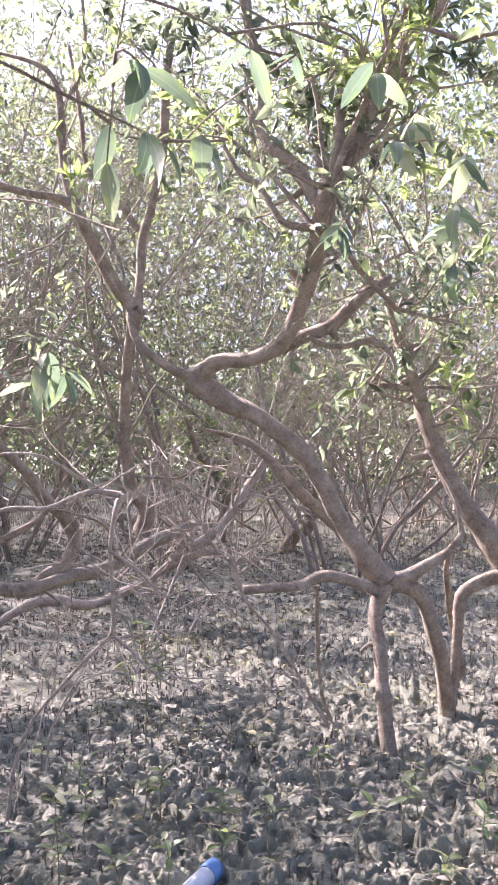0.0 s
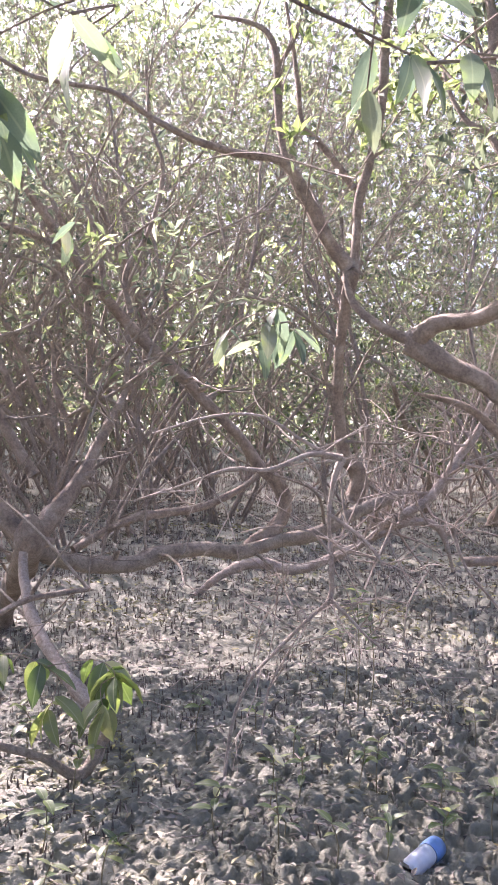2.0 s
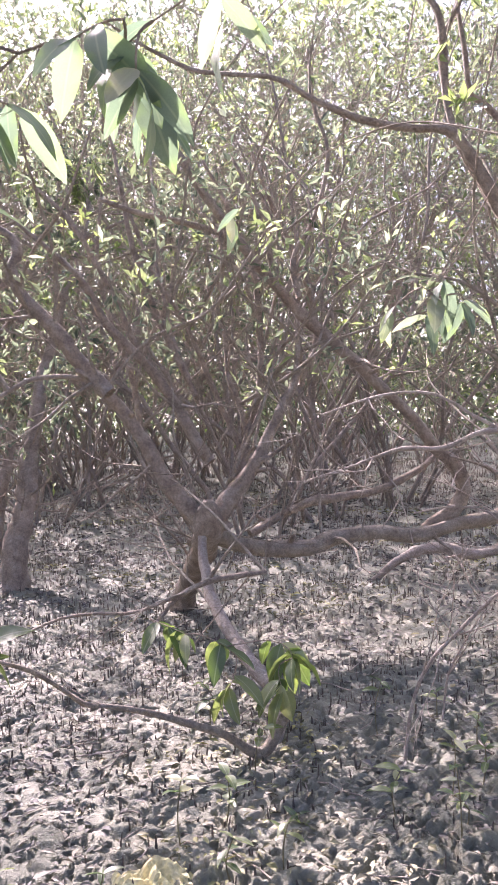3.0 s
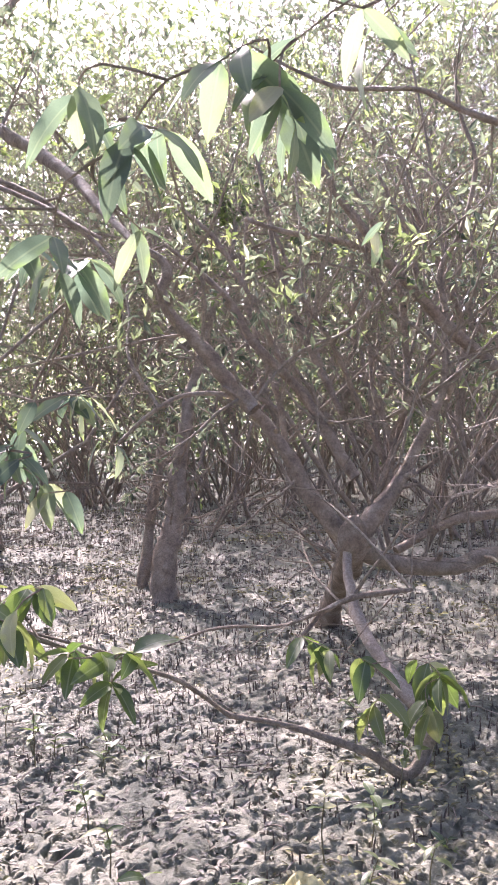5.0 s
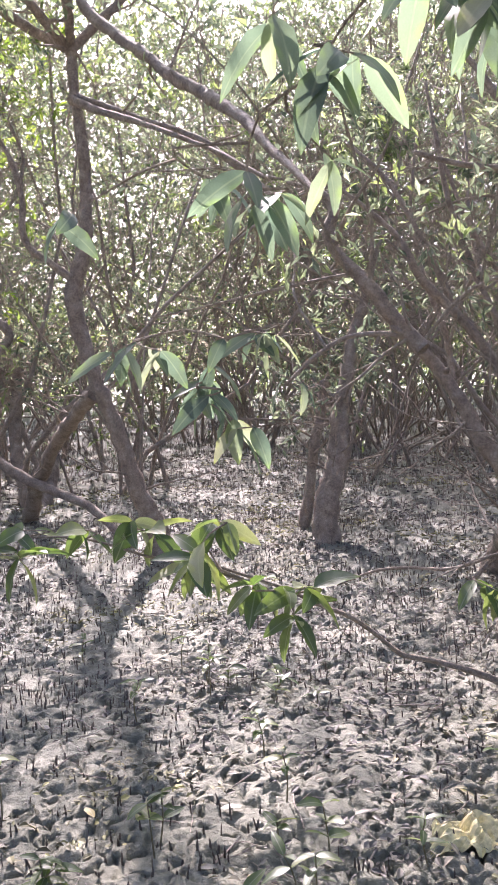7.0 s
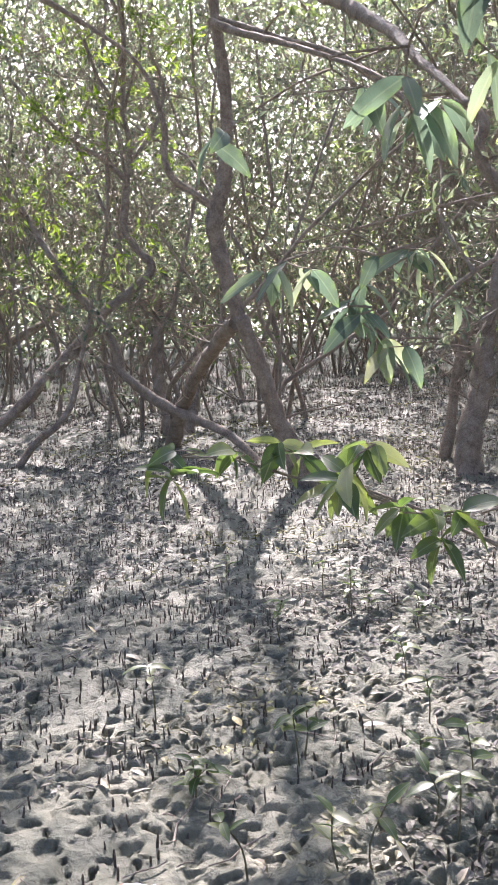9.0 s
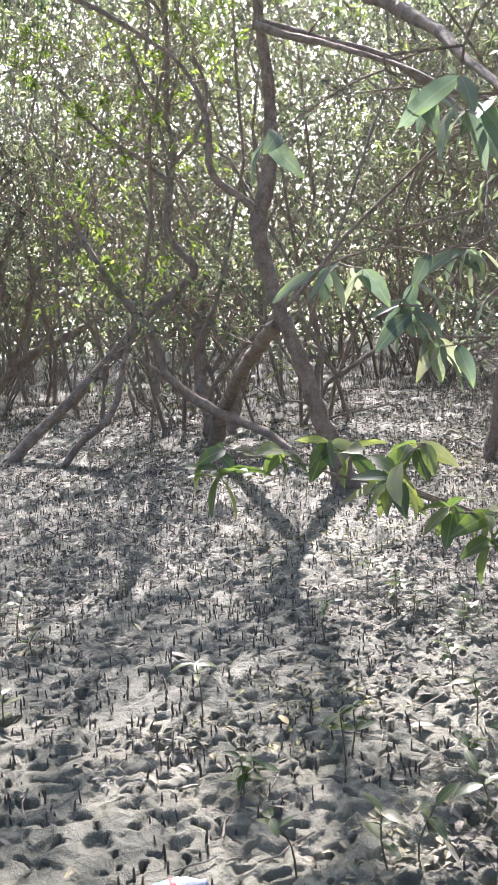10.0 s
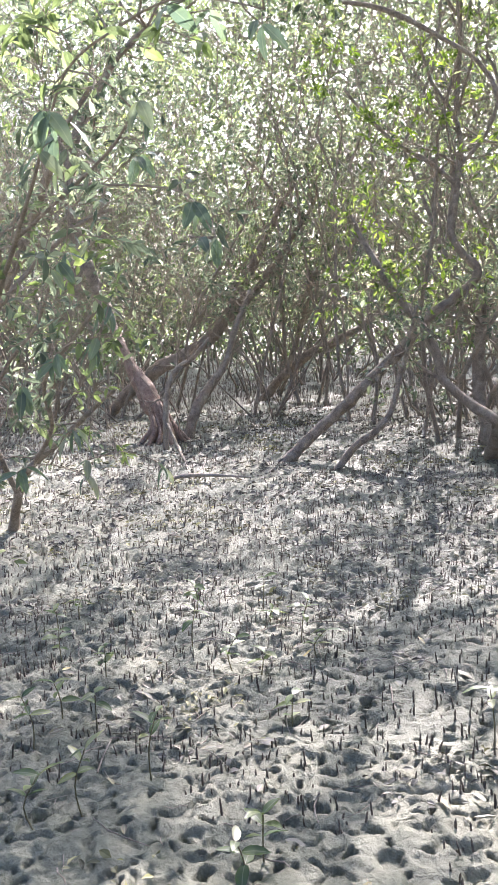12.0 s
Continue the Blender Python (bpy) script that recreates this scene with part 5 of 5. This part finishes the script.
clothe(tree_d, 28, 0, 0.3, (3,), 0, 9.0, 0.10, bare=36, bare_length=0.5, wood_mat=DRY_AND_SUNLIT)
# unseen crown overhead that dims and dapples the mud
clothe(over_tree, 29, 84, 1.1, (7,), 12, 4.3, 0.11, fine=False)


# ---- thicket ----
def thicket_tree(seed, stems, height, kids, leaves, fine, leaf_size, lean_a, lean_b, clear=0.35):
    """A bushy many-stemmed mangrove at the origin, with leaning stems and a loose crown."""
    g = Growth(seed)
    rng = g.rng
    tree = thing("thicket_mangrove_tree", (0, 0, 0), "Many-stemmed mangrove with thin leaning stems and glossy leaves", "tree", "thicket of mangroves")
    for k in range(stems):
        a = k * 2 * math.pi / stems + rng.uniform(-1.2, 1.2)
        lean = rng.uniform(lean_a, lean_b)
        one = Growth(seed * 31 + k, True, clear, rng.uniform(0.8, 1.5) * (height > 4))
        foot = rng.uniform(0.1, 0.42)
        one.shoot((foot * math.cos(a + 0.9), foot * math.sin(a + 0.9), -0.1), (math.cos(a) * lean, math.sin(a) * lean, 1), height * rng.uniform(0.7, 1.1),
                  rng.uniform(0.014, 0.034), 0, kids, leaves, 0.3)
        g.sets += one.sets
        part("stem", one.bag.mesh("stem", FAR_BARK), tree)
    tagged(part("crown", g.leaves("crown", LEAF, leaf_size, fine), tree), kind="stuff")
    return tree


kinds = [thicket_tree(100 + k, 5 + k % 3, 5.6 + 0.5 * (k % 4), (11, 6), 5, False, 0.085, 0.2, 1.0, 0.2) for k in range(5)]
tall = [thicket_tree(120 + k, 4, 6.2 + 0.4 * k, (11, 6), 4, False, 0.085, 0.15, 0.6, 0.5) for k in range(3)]
distant = [thicket_tree(130 + k, 5, 8.0 + 0.6 * k, (11, 5), 6, False, 0.13, 0.1, 0.4, 0.25) for k in range(3)]
shrubs = [thicket_tree(140 + k, 7, 2.2 + 0.4 * k, (6, 5), 3, False, 0.085, 0.2, 0.8, 0.12) for k in range(3)]
shade_canopy = [thicket_tree(150 + k, 4, 8.0 + 0.4 * k, (11, 6), 10, False, 0.095, 0.1, 0.4, 0.62) for k in range(2)]
rng = np.random.default_rng(77)


def spread(count, start, end, power, gap, nearest, yaws=(-26, 102)):
    """Places in the fan before the viewpoint, none too near to another."""
    found, tries = [], 0
    while len(found) < count and tries < 8000:
        tries += 1
        yaw = rng.uniform(*yaws)
        d = start + (end - start) * rng.uniform(0, 1) ** power
        if d < np.interp(yaw, (-26, 14, 20, 40, 46, 58, 66, 76, 84, 102), nearest):
            continue
        x, y = -d * math.sin(radians(yaw)), d * math.cos(radians(yaw))
        if all((x - a) ** 2 + (y - b) ** 2 > (gap + 0.028 * d) ** 2 for a, b in found):
            found.append((x, y))
    return found


def plant(stock, places):
    """Plants trees, each turned so that its crown leans away from the open mud."""
    shapes = []
    for ob in stock:
        crown = [c for c in ob.children if c.name.startswith("crown")][0]
        co = np.empty(len(crown.data.vertices) * 3, np.float32)
        crown.data.vertices.foreach_get("co", co)
        shapes.append(co.reshape(-1, 3)[::40, :2])
    for n, (x, y) in enumerate(places):
        s, best = rng.uniform(0.85, 1.2), (-1, 0)
        for turn in rng.uniform(0, 6.28, 10):
            c, k = math.cos(turn) * s, math.sin(turn) * s
            p = shapes[n % len(stock)] @ np.array([[c, k], [-k, c]]) + (x, y)
            best = max(best, (float(np.hypot(p[:, 0], p[:, 1]).min()), float(turn)))
        m = Matrix.LocRotScale((x, y, 0), Euler((0, 0, best[1])), (s, s, s))
        ob = copy_thing(stock[n % len(stock)], m) if n >= len(stock) else stock[n]
        ob.matrix_basis = m


# unseen trees round the viewpoint, added to close it in and cut light
behind = [(7.2, 4.4), (8.4, 0.2), (6.6, -4.8), (-0.8, -7.6), (-5.6, -6.2), (-8.6, -4.4), (7.5, 6.5), (8.6, -3.0), (2.0, -9.0), (-4.5, -9.6), (-10.4, -7.6)]
NEAREST = (9.4, 9.4, 9, 9, 10.8, 11.5, 12.5, 13, 13, 11)
plant(kinds, spread(30, 8.4, 16, 1.0, 0.9, NEAREST) + spread(8, 12, 19, 1.0, 0.7, NEAREST, (66, 100)) + behind)
plant(tall, spread(3, 8.2, 13, 1.0, 0.9, (9, 9, 9, 9, 8.2, 9.4, 11, 11, 12, 12), (40, 62)) + spread(10, 10, 15, 1.0, 0.9, NEAREST, (0, 46)))
plant(distant, spread(24, 17, 30, 1.1, 1.4, NEAREST) + spread(12, 14, 20, 1.0, 1.0, NEAREST, (8, 56)) + spread(8, 17, 30, 1.0, 1.0, NEAREST, (48, 102)))
plant(shrubs, spread(44, 12.5, 27, 0.9, 0.4, (12, 12, 12, 12, 14, 15, 16, 16, 14, 13)))

# High crowns, mostly out of view, added to shade the open mud
plant(shade_canopy, [(-9.4, 7.4), (-5.2, 10.4), (-10.6, 4.9), (-8.0, 5.9), (-13.4, 5.4)] + spread(2, 15, 19, 1.0, 1.3, NEAREST, (0, 46)))

# far woods that close the view
n = 210000
yaw, d = np.where(rng.uniform(0, 1, n) < 0.75, np.radians(rng.uniform(-35, 112, n)), rng.uniform(0, 2 * math.pi, n)), 31 + 14 * rng.uniform(0, 1, n)
base = np.stack([-d * np.sin(yaw), d * np.cos(yaw), 17 * rng.uniform(0, 1, n)], -1)
size = rng.uniform(0.2, 0.5, n)
far = new("far_woods", leaf_cloud("far_woods", base, unit(rng, n), np.array([0, 0, 1.0]) + unit(rng, n), size, size * 0.24, LEAF, False))
tagged(far, "Hazy green mangrove woods closing the distance", "woods", kind="stuff")


n = 40000
yaw, d = np.radians(rng.uniform(-32, 108, n)), 24 + 9 * rng.uniform(0, 1, n)
base = np.stack([-d * np.sin(yaw), d * np.cos(yaw), 0.25 + 5.5 * rng.uniform(0, 1, n) ** 1.2], -1)
size = rng.uniform(0.1, 0.24, n)
tagged(new("far_bushes", leaf_cloud("far_bushes", base, unit(rng, n), np.array([0, 0, 1.0]) + unit(rng, n), size, size * 0.26, LEAF, False)),
       "Low leafy mangrove bushes far under the trees", "bushes", kind="stuff")


# ---- breathing roots ----
def peg_arrays(x, y, h, r, lean, seed):
    """Short tapering pegs: three sides, three rings and a tip each."""
    g = np.random.default_rng(seed)
    k = len(x)
    z = ground_z(x, y) * np.clip((20 - np.hypot(x, y)) / 6, 0, 1)
    a = np.arange(3) * math.pi / 1.5
    rows = []
    bend = g.normal(0, 0.06, (k, 2))
    for f, w in ((-0.25, 1.15), (0.35, 1.0), (0.8, 0.72)):
        cx, cy, cz = x + (lean[:, 0] * f + bend[:, 0] * f * f) * h, y + (lean[:, 1] * f + bend[:, 1] * f * f) * h, z + f * h
        rr = r * w * g.uniform(0.85, 1.15, k)
        rows.append(np.stack([cx[:, None] + rr[:, None] * np.cos(a), cy[:, None] + rr[:, None] * np.sin(a), np.repeat(cz[:, None], 3, 1)], -1))
    tip = np.stack([x + (lean[:, 0] + bend[:, 0]) * h, y + (lean[:, 1] + bend[:, 1]) * h, z + h], -1)[:, None]
    v = np.concatenate(rows + [tip], 1)
    q = np.array([(3 * i + j, 3 * i + (j + 1) % 3, 3 * i + 3 + (j + 1) % 3, 3 * i + 3 + j) for i in (0, 1) for j in range(3)])
    t = np.array([(6 + j, 6 + (j + 1) % 3, 9) for j in range(3)])
    at = np.arange(k)[:, None, None] * 10
    return v.reshape(-1, 3), [(q[None] + at).reshape(-1, 4), (t[None] + at).reshape(-1, 3)]


def scatter(count, seed, near_d, far_d, power):
    """Places on the mud in the fan that lies before the viewpoint."""
    g = np.random.default_rng(seed)
    yaw, d = np.radians(g.uniform(-24, 98, count)), near_d + (far_d - near_d) * g.uniform(0, 1, count) ** power
    return -d * np.sin(yaw), d * np.cos(yaw), d, g


x, y, d, g = scatter(13000, 31, 1.7, 8, 0.8)
keep = lattice(x, y, 0.5, 40) * 0.6 + lattice(x, y, 0.16, 41) * 0.4 + 0.04 * np.minimum(d, 7) > 0.55
x, y, d = x[keep], y[keep], d[keep]
h = 0.012 + 0.04 * g.uniform(0, 1, len(x)) ** 1.7
first = np.argsort(d)[:240]
rest = np.setdiff1d(np.arange(len(x)), first)
v, f = peg_arrays(x[rest], y[rest], h[rest], g.uniform(0.0026, 0.0046, len(rest)), g.normal(0, 0.1, (len(rest), 2)), 32)
tagged(new("breathing_roots", raw_mesh("breathing_roots", v, f, ROOT)), "Countless dark pencil-like breathing roots standing in mud", "roots", kind="stuff")

# farther off they stand so close that each is a bare spike
px, py, pd, pg = scatter(42000, 33, 3.8, 30, 1.2)
more_x, more_y, more_d, _ = scatter(70000, 35, 7.5, 24, 1.1)
px, py, pd = np.r_[px, more_x], np.r_[py, more_y], np.r_[pd, more_d]
keep = lattice(px, py, 0.7, 42) * 0.6 + lattice(px, py, 0.22, 43) * 0.4 > 0.56 - np.interp(pd, (0, 8, 10.5), (0, 0.13, 0.24))
px, py, pd = px[keep], py[keep], pd[keep]
k = len(px)
pz = ground_z(px, py) * np.clip((20 - pd) / 6, 0, 1)
ph = (0.016 + 0.05 * pg.uniform(0, 1, k) ** 1.6) * np.interp(pd, (8, 11, 20), (1, 1.35, 1.9))
pr = pg.uniform(0.003, 0.0055, k) * np.interp(pd, (5, 20), (1, 2))
turn = pg.uniform(0, 6.28, k)[:, None] + np.arange(3) * 2.094
ring = np.stack([px[:, None] + pr[:, None] * np.cos(turn), py[:, None] + pr[:, None] * np.sin(turn), np.repeat(pz[:, None] - 0.01, 3, 1)], -1)
tip = np.stack([px + pg.normal(0, 0.1, k) * ph, py + pg.normal(0, 0.1, k) * ph, pz + ph], -1)[:, None]
f = np.array([(0, 1, 3), (1, 2, 3), (2, 0, 3)])[None] + np.arange(k)[:, None, None] * 4
tagged(new("breathing_roots", raw_mesh("breathing_roots", np.concatenate([ring, tip], 1).reshape(-1, 3), [f.reshape(-1, 3)], ROOT)),
       "Crowded dark breathing roots on shaded mud under trees", "roots", kind="stuff")
PEGS = []
for k in range(8):
    hh = 0.018 + 0.005 * k
    v, f = peg_arrays(np.zeros(1), np.zeros(1), np.array([hh]), np.array([0.0036 + 0.0002 * k]), np.array([[0.02 * k - 0.07, 0.07 - 0.018 * k]]), 60 + k)
    v[:, 2] -= ground_z(np.zeros(1), np.zeros(1))[0]
    PEGS.append(raw_mesh("breathing_root", v, f, ROOT))
for n, i in enumerate(first):
    ob = new("breathing_root", PEGS[n % 8])
    ob.location = (x[i], y[i], float(ground_z(x[i], y[i])[0]))
    ob.rotation_euler = (0, 0, float(g.uniform(0, 6.28)))
    tagged(ob, "Dark pencil-like breathing root standing in grey mud", "root", "breathing roots near at hand")

# ---- leaf litter ----
x, y, d, g = scatter(74000, 51, 1.8, 14, 0.9)
yaw = np.degrees(np.arctan2(-x, y))
keep = lattice(x, y, 0.45, 52) * 0.7 + g.uniform(0, 0.3, len(x)) > np.interp(yaw, (0, 32, 46, 60), (0.22, 0.3, 0.5, 0.62)) - np.where(yaw > 40, np.interp(d, (3.5, 5.5), (0, 0.26)), 0)
x, y = x[keep], y[keep]
k = len(x)
size = g.uniform(0.016, 0.048, k) * np.interp(np.hypot(x, y), (4, 8), (1, 1.5))
turn = g.uniform(0, 6.28, k)
along = np.stack([np.cos(turn), np.sin(turn), g.normal(0.05, 0.28, k)], -1)
base = np.stack([x, y, ground_z(x, y) + 0.009], -1)
tagged(new("leaf_litter", leaf_cloud("leaf_litter", base, along, np.array([0, 0, 1.0]) + unit(g, k) * 0.6, size, size * g.uniform(0.16, 0.3, k), LITTER, True)),
       "Mud-coated dead leaves strewn over the ground", "leaves", kind="stuff")
x, y, d, g = scatter(170, 53, 2.0, 4.6, 0.9)
for n in range(len(x)):
    turn = g.uniform(0, 6.28)
    ob = new("fallen_leaf", FALLEN[n % 4])
    ob.matrix_basis = leaf_pose((x[n], y[n], float(ground_z(x[n], y[n])[0]) + 0.012), (math.cos(turn), math.sin(turn), g.normal(0.06, 0.12)), g.uniform(0.045, 0.075), g.uniform(-0.4, 0.4))
    tagged(ob, "Pale dry fallen leaf lying on grey mud", "leaf", "fallen leaves near at hand")


# thin broken sticks among the leaves
bag = Bag()
x, y, d, g = scatter(900, 57, 1.9, 8, 0.9)
for n in range(len(x)):
    turn, long = g.uniform(0, 6.28), g.uniform(0.04, 0.22)
    t = np.linspace(-0.5, 0.5, 4) * long
    px, py = x[n] + t * math.cos(turn) + g.normal(0, 0.006, 4), y[n] + t * math.sin(turn) + g.normal(0, 0.006, 4)
    pz = ground_z(px, py)
    bag.tube(np.stack([px, py, pz.mean() + 0.3 * (pz - pz.mean()) + 0.012], -1), np.full(4, g.uniform(0.0012, 0.0032)), 4)
tagged(new("stick_litter", bag.mesh("stick_litter", DRY_AND_SUNLIT)), "Thin broken dry sticks strewn over mud", "sticks", kind="stuff")

# ---- seedlings ----
seed_rng = np.random.default_rng(9)
STEM = bark_material("seedling_stem", (0.16, 0.15, 0.08), (0.24, 0.22, 0.13), (0.34, 0.31, 0.22))


def seedling(x, y, h, pairs=None):
    """A mangrove seedling: a thin stem with pairs of narrow leaves near its top."""
    g = seed_rng
    z = float(ground_z(x, y)[0])
    ob = thing("mangrove_seedling", (x, y, z), "Slender mangrove seedling with narrow grey-green leaves in mud", "seedling", "mangrove seedlings")
    bag = Bag()
    line = spline(np.array([(0, 0, -0.03), (g.normal(0, 0.01), g.normal(0, 0.01), h * 0.5), (g.normal(0, 0.02), g.normal(0, 0.02), h)]), 0.03)
    bag.tube(line, np.linspace(0.0032, 0.0018, len(line)), 5)
    part("stem", bag.mesh("stem", STEM), ob)
    spin = g.uniform(0, 6.28)
    for k in range((pairs or int(g.integers(2, 4))) * 2):
        a = spin + math.pi * (k % 2) + (k // 2) * 1.5
        p = line[max(1, len(line) - 1 - (k // 2))]
        d = (math.cos(a), math.sin(a), g.uniform(-0.15, 0.7))
        part("leaf", YOUNG[int(g.integers(3))], ob, "", leaf_pose(p, d, g.uniform(0.05, 0.085), g.uniform(-0.4, 0.4)))


for x, y, h in ((-1.59, 1.87, 0.16), (-2.07, 1.27, 0.10), (-2.84, 2.64, 0.14), (-2.79, 2.19, 0.16), (-2.05, 1.65, 0.16), (-3.83, 0.79, 0.15), (-3.53, 1.25, 0.12), (-2.77, 0.37, 0.22), (-2.67, 0.15, 0.22), (-2.26, 0.55, 0.14), (-3.16, 0.05, 0.20), (-3.23, 0.28, 0.16), (-3.88, 0.24, 0.14), (-2.99, 0.92, 0.16)):
    seedling(x, y, h)
for x, y, h in ((-0.32, 3.31, 0.20), (0.08, 3.05, 0.20), (0.55, 3.15, 0.22), (0.30, 3.53, 0.20), (0.66, 3.38, 0.22), (0.92, 3.49, 0.20), (0.40, 3.06, 0.20), (0.83, 3.07, 0.18), (-0.67, 3.04, 0.20), (-0.39, 3.31, 0.16), (-0.10, 3.18, 0.18), (-0.81, 2.85, 0.14), (-0.58, 2.74, 0.20), (-1.07, 3.56, 0.22)):
    seedling(x, y, h)
for x, y, h in ((-0.26, 2.81, 0.18), (-1.38, 2.44, 0.18), (-1.34, 2.67, 0.16), (-2.76, 2.56, 0.22), (-2.17, 2.24, 0.18), (-1.93, 2.08, 0.18), (-1.71, 1.17, 0.16), (-2.02, 1.61, 0.16), (-1.56, 1.33, 0.14), (-1.53, 1.41, 0.16), (-1.47, 1.65, 0.18), (-2.08, 1.28, 0.08), (-2.82, 2.62, 0.14)):
    seedling(x, y, h)

# a leafy sapling by the forked tree
for x, y, h, pairs in ((-0.47, 4.12, 0.55, 7), (-0.42, 4.2, 0.42, 5), (-0.55, 4.25, 0.36, 4)):
    seedling(x, y, h, pairs)


x, y, d, g = scatter(40, 91, 2.1, 4.4, 0.8)
for n in range(len(x)):
    seedling(float(x[n]), float(y[n]), float(g.uniform(0.07, 0.19)))

# ---- litter left by people ----
def lathe(profile, sides, mat, name):
    """A turned body: rows of (height, radius) round z."""
    bag = Bag()
    pts = np.array([(0, 0, z) for z, r in profile])
    bag.tube(pts, np.array([r for z, r in profile]), sides)
    return bag.mesh(name, mat)


def bottle(p, turn, tilt, label):
    """A crumpled drinks bottle that lies on the mud, neck away."""
    ob = thing("plastic_bottle", p, label, "bottle")
    ob.rotation_euler = (tilt, 0, turn)
    prof = [(0.0, 0.02), (0.004, 0.031), (0.012, 0.0335), (0.03, 0.032), (0.034, 0.0335), (0.05, 0.032), (0.055, 0.0335), (0.075, 0.0335), (0.11, 0.0335), (0.125, 0.032), (0.14, 0.028), (0.155, 0.02), (0.166, 0.0135), (0.18, 0.013)]
    part("body", lathe(prof, 20, BOTTLE, "body"), ob)
    return ob


wall = bottle((-0.19, 2.76, 0.035), radians(-28), radians(-86), "Hazy blue-tinted plastic bottle lying on mud")
part("base", lathe([(0.128, 0.0335), (0.132, 0.036), (0.165, 0.036), (0.185, 0.034), (0.19, 0.02)], 20, CAP, "base"), wall, "bright blue plastic end")
lab = bottle((-1.82, 0.78, 0.034), radians(-20), radians(-84), "Clear plastic bottle with a printed wrapper on mud")
part("wrapper", lathe([(0.06, 0.0342), (0.062, 0.0345), (0.118, 0.0345), (0.12, 0.0342)], 20, LABEL_WHITE, "wrapper"), lab, "white printed wrapper")
part("stripe", lathe([(0.066, 0.0348), (0.067, 0.0351), (0.086, 0.0351), (0.087, 0.0348)], 20, LABEL_BLUE, "stripe"), lab, "blue printed stripe")
part("stripe", lathe([(0.096, 0.0348), (0.097, 0.0351), (0.108, 0.0351), (0.109, 0.0348)], 20, LABEL_RED, "stripe"), lab, "red printed stripe")

# yellowed crumpled film
g = np.random.default_rng(4)
n = 22
u, v = np.meshgrid(np.linspace(-1, 1, n), np.linspace(-1, 1, n), indexing="ij")
edge = 1 - 0.25 * lattice(u, v, 0.5, 71)
fx, fy = u * 0.125 * edge, v * 0.085 * edge
fold = np.abs(lattice(u + 0.4 * v, v, 0.5, 72) - 0.5) + 0.6 * np.abs(lattice(u, v - 0.5 * u, 0.24, 73) - 0.5)
fz = 0.065 * np.clip(1 - (u ** 2 + v ** 2) * 0.6, 0, 1) * (0.3 + lattice(u, v, 0.7, 74)) - 0.09 * fold + 0.03
i, j = np.meshgrid(np.arange(n - 1), np.arange(n - 1), indexing="ij")
q = np.stack([i * n + j, (i + 1) * n + j, (i + 1) * n + j + 1, i * n + j + 1], -1).reshape(-1, 4)
film = new("crumpled_wrapper", raw_mesh("crumpled_wrapper", np.stack([fx, fy, fz], -1).reshape(-1, 3), [q], WRAP, False))
thick = film.modifiers.new("thickness", "SOLIDIFY")
thick.thickness = 0.002
film.location, film.rotation_euler = (-1.36, 2.22, 0.015), (radians(8), 0, radians(35))
tagged(film, "Crumpled yellowed plastic wrapper half sunk in mud", "wrapper")
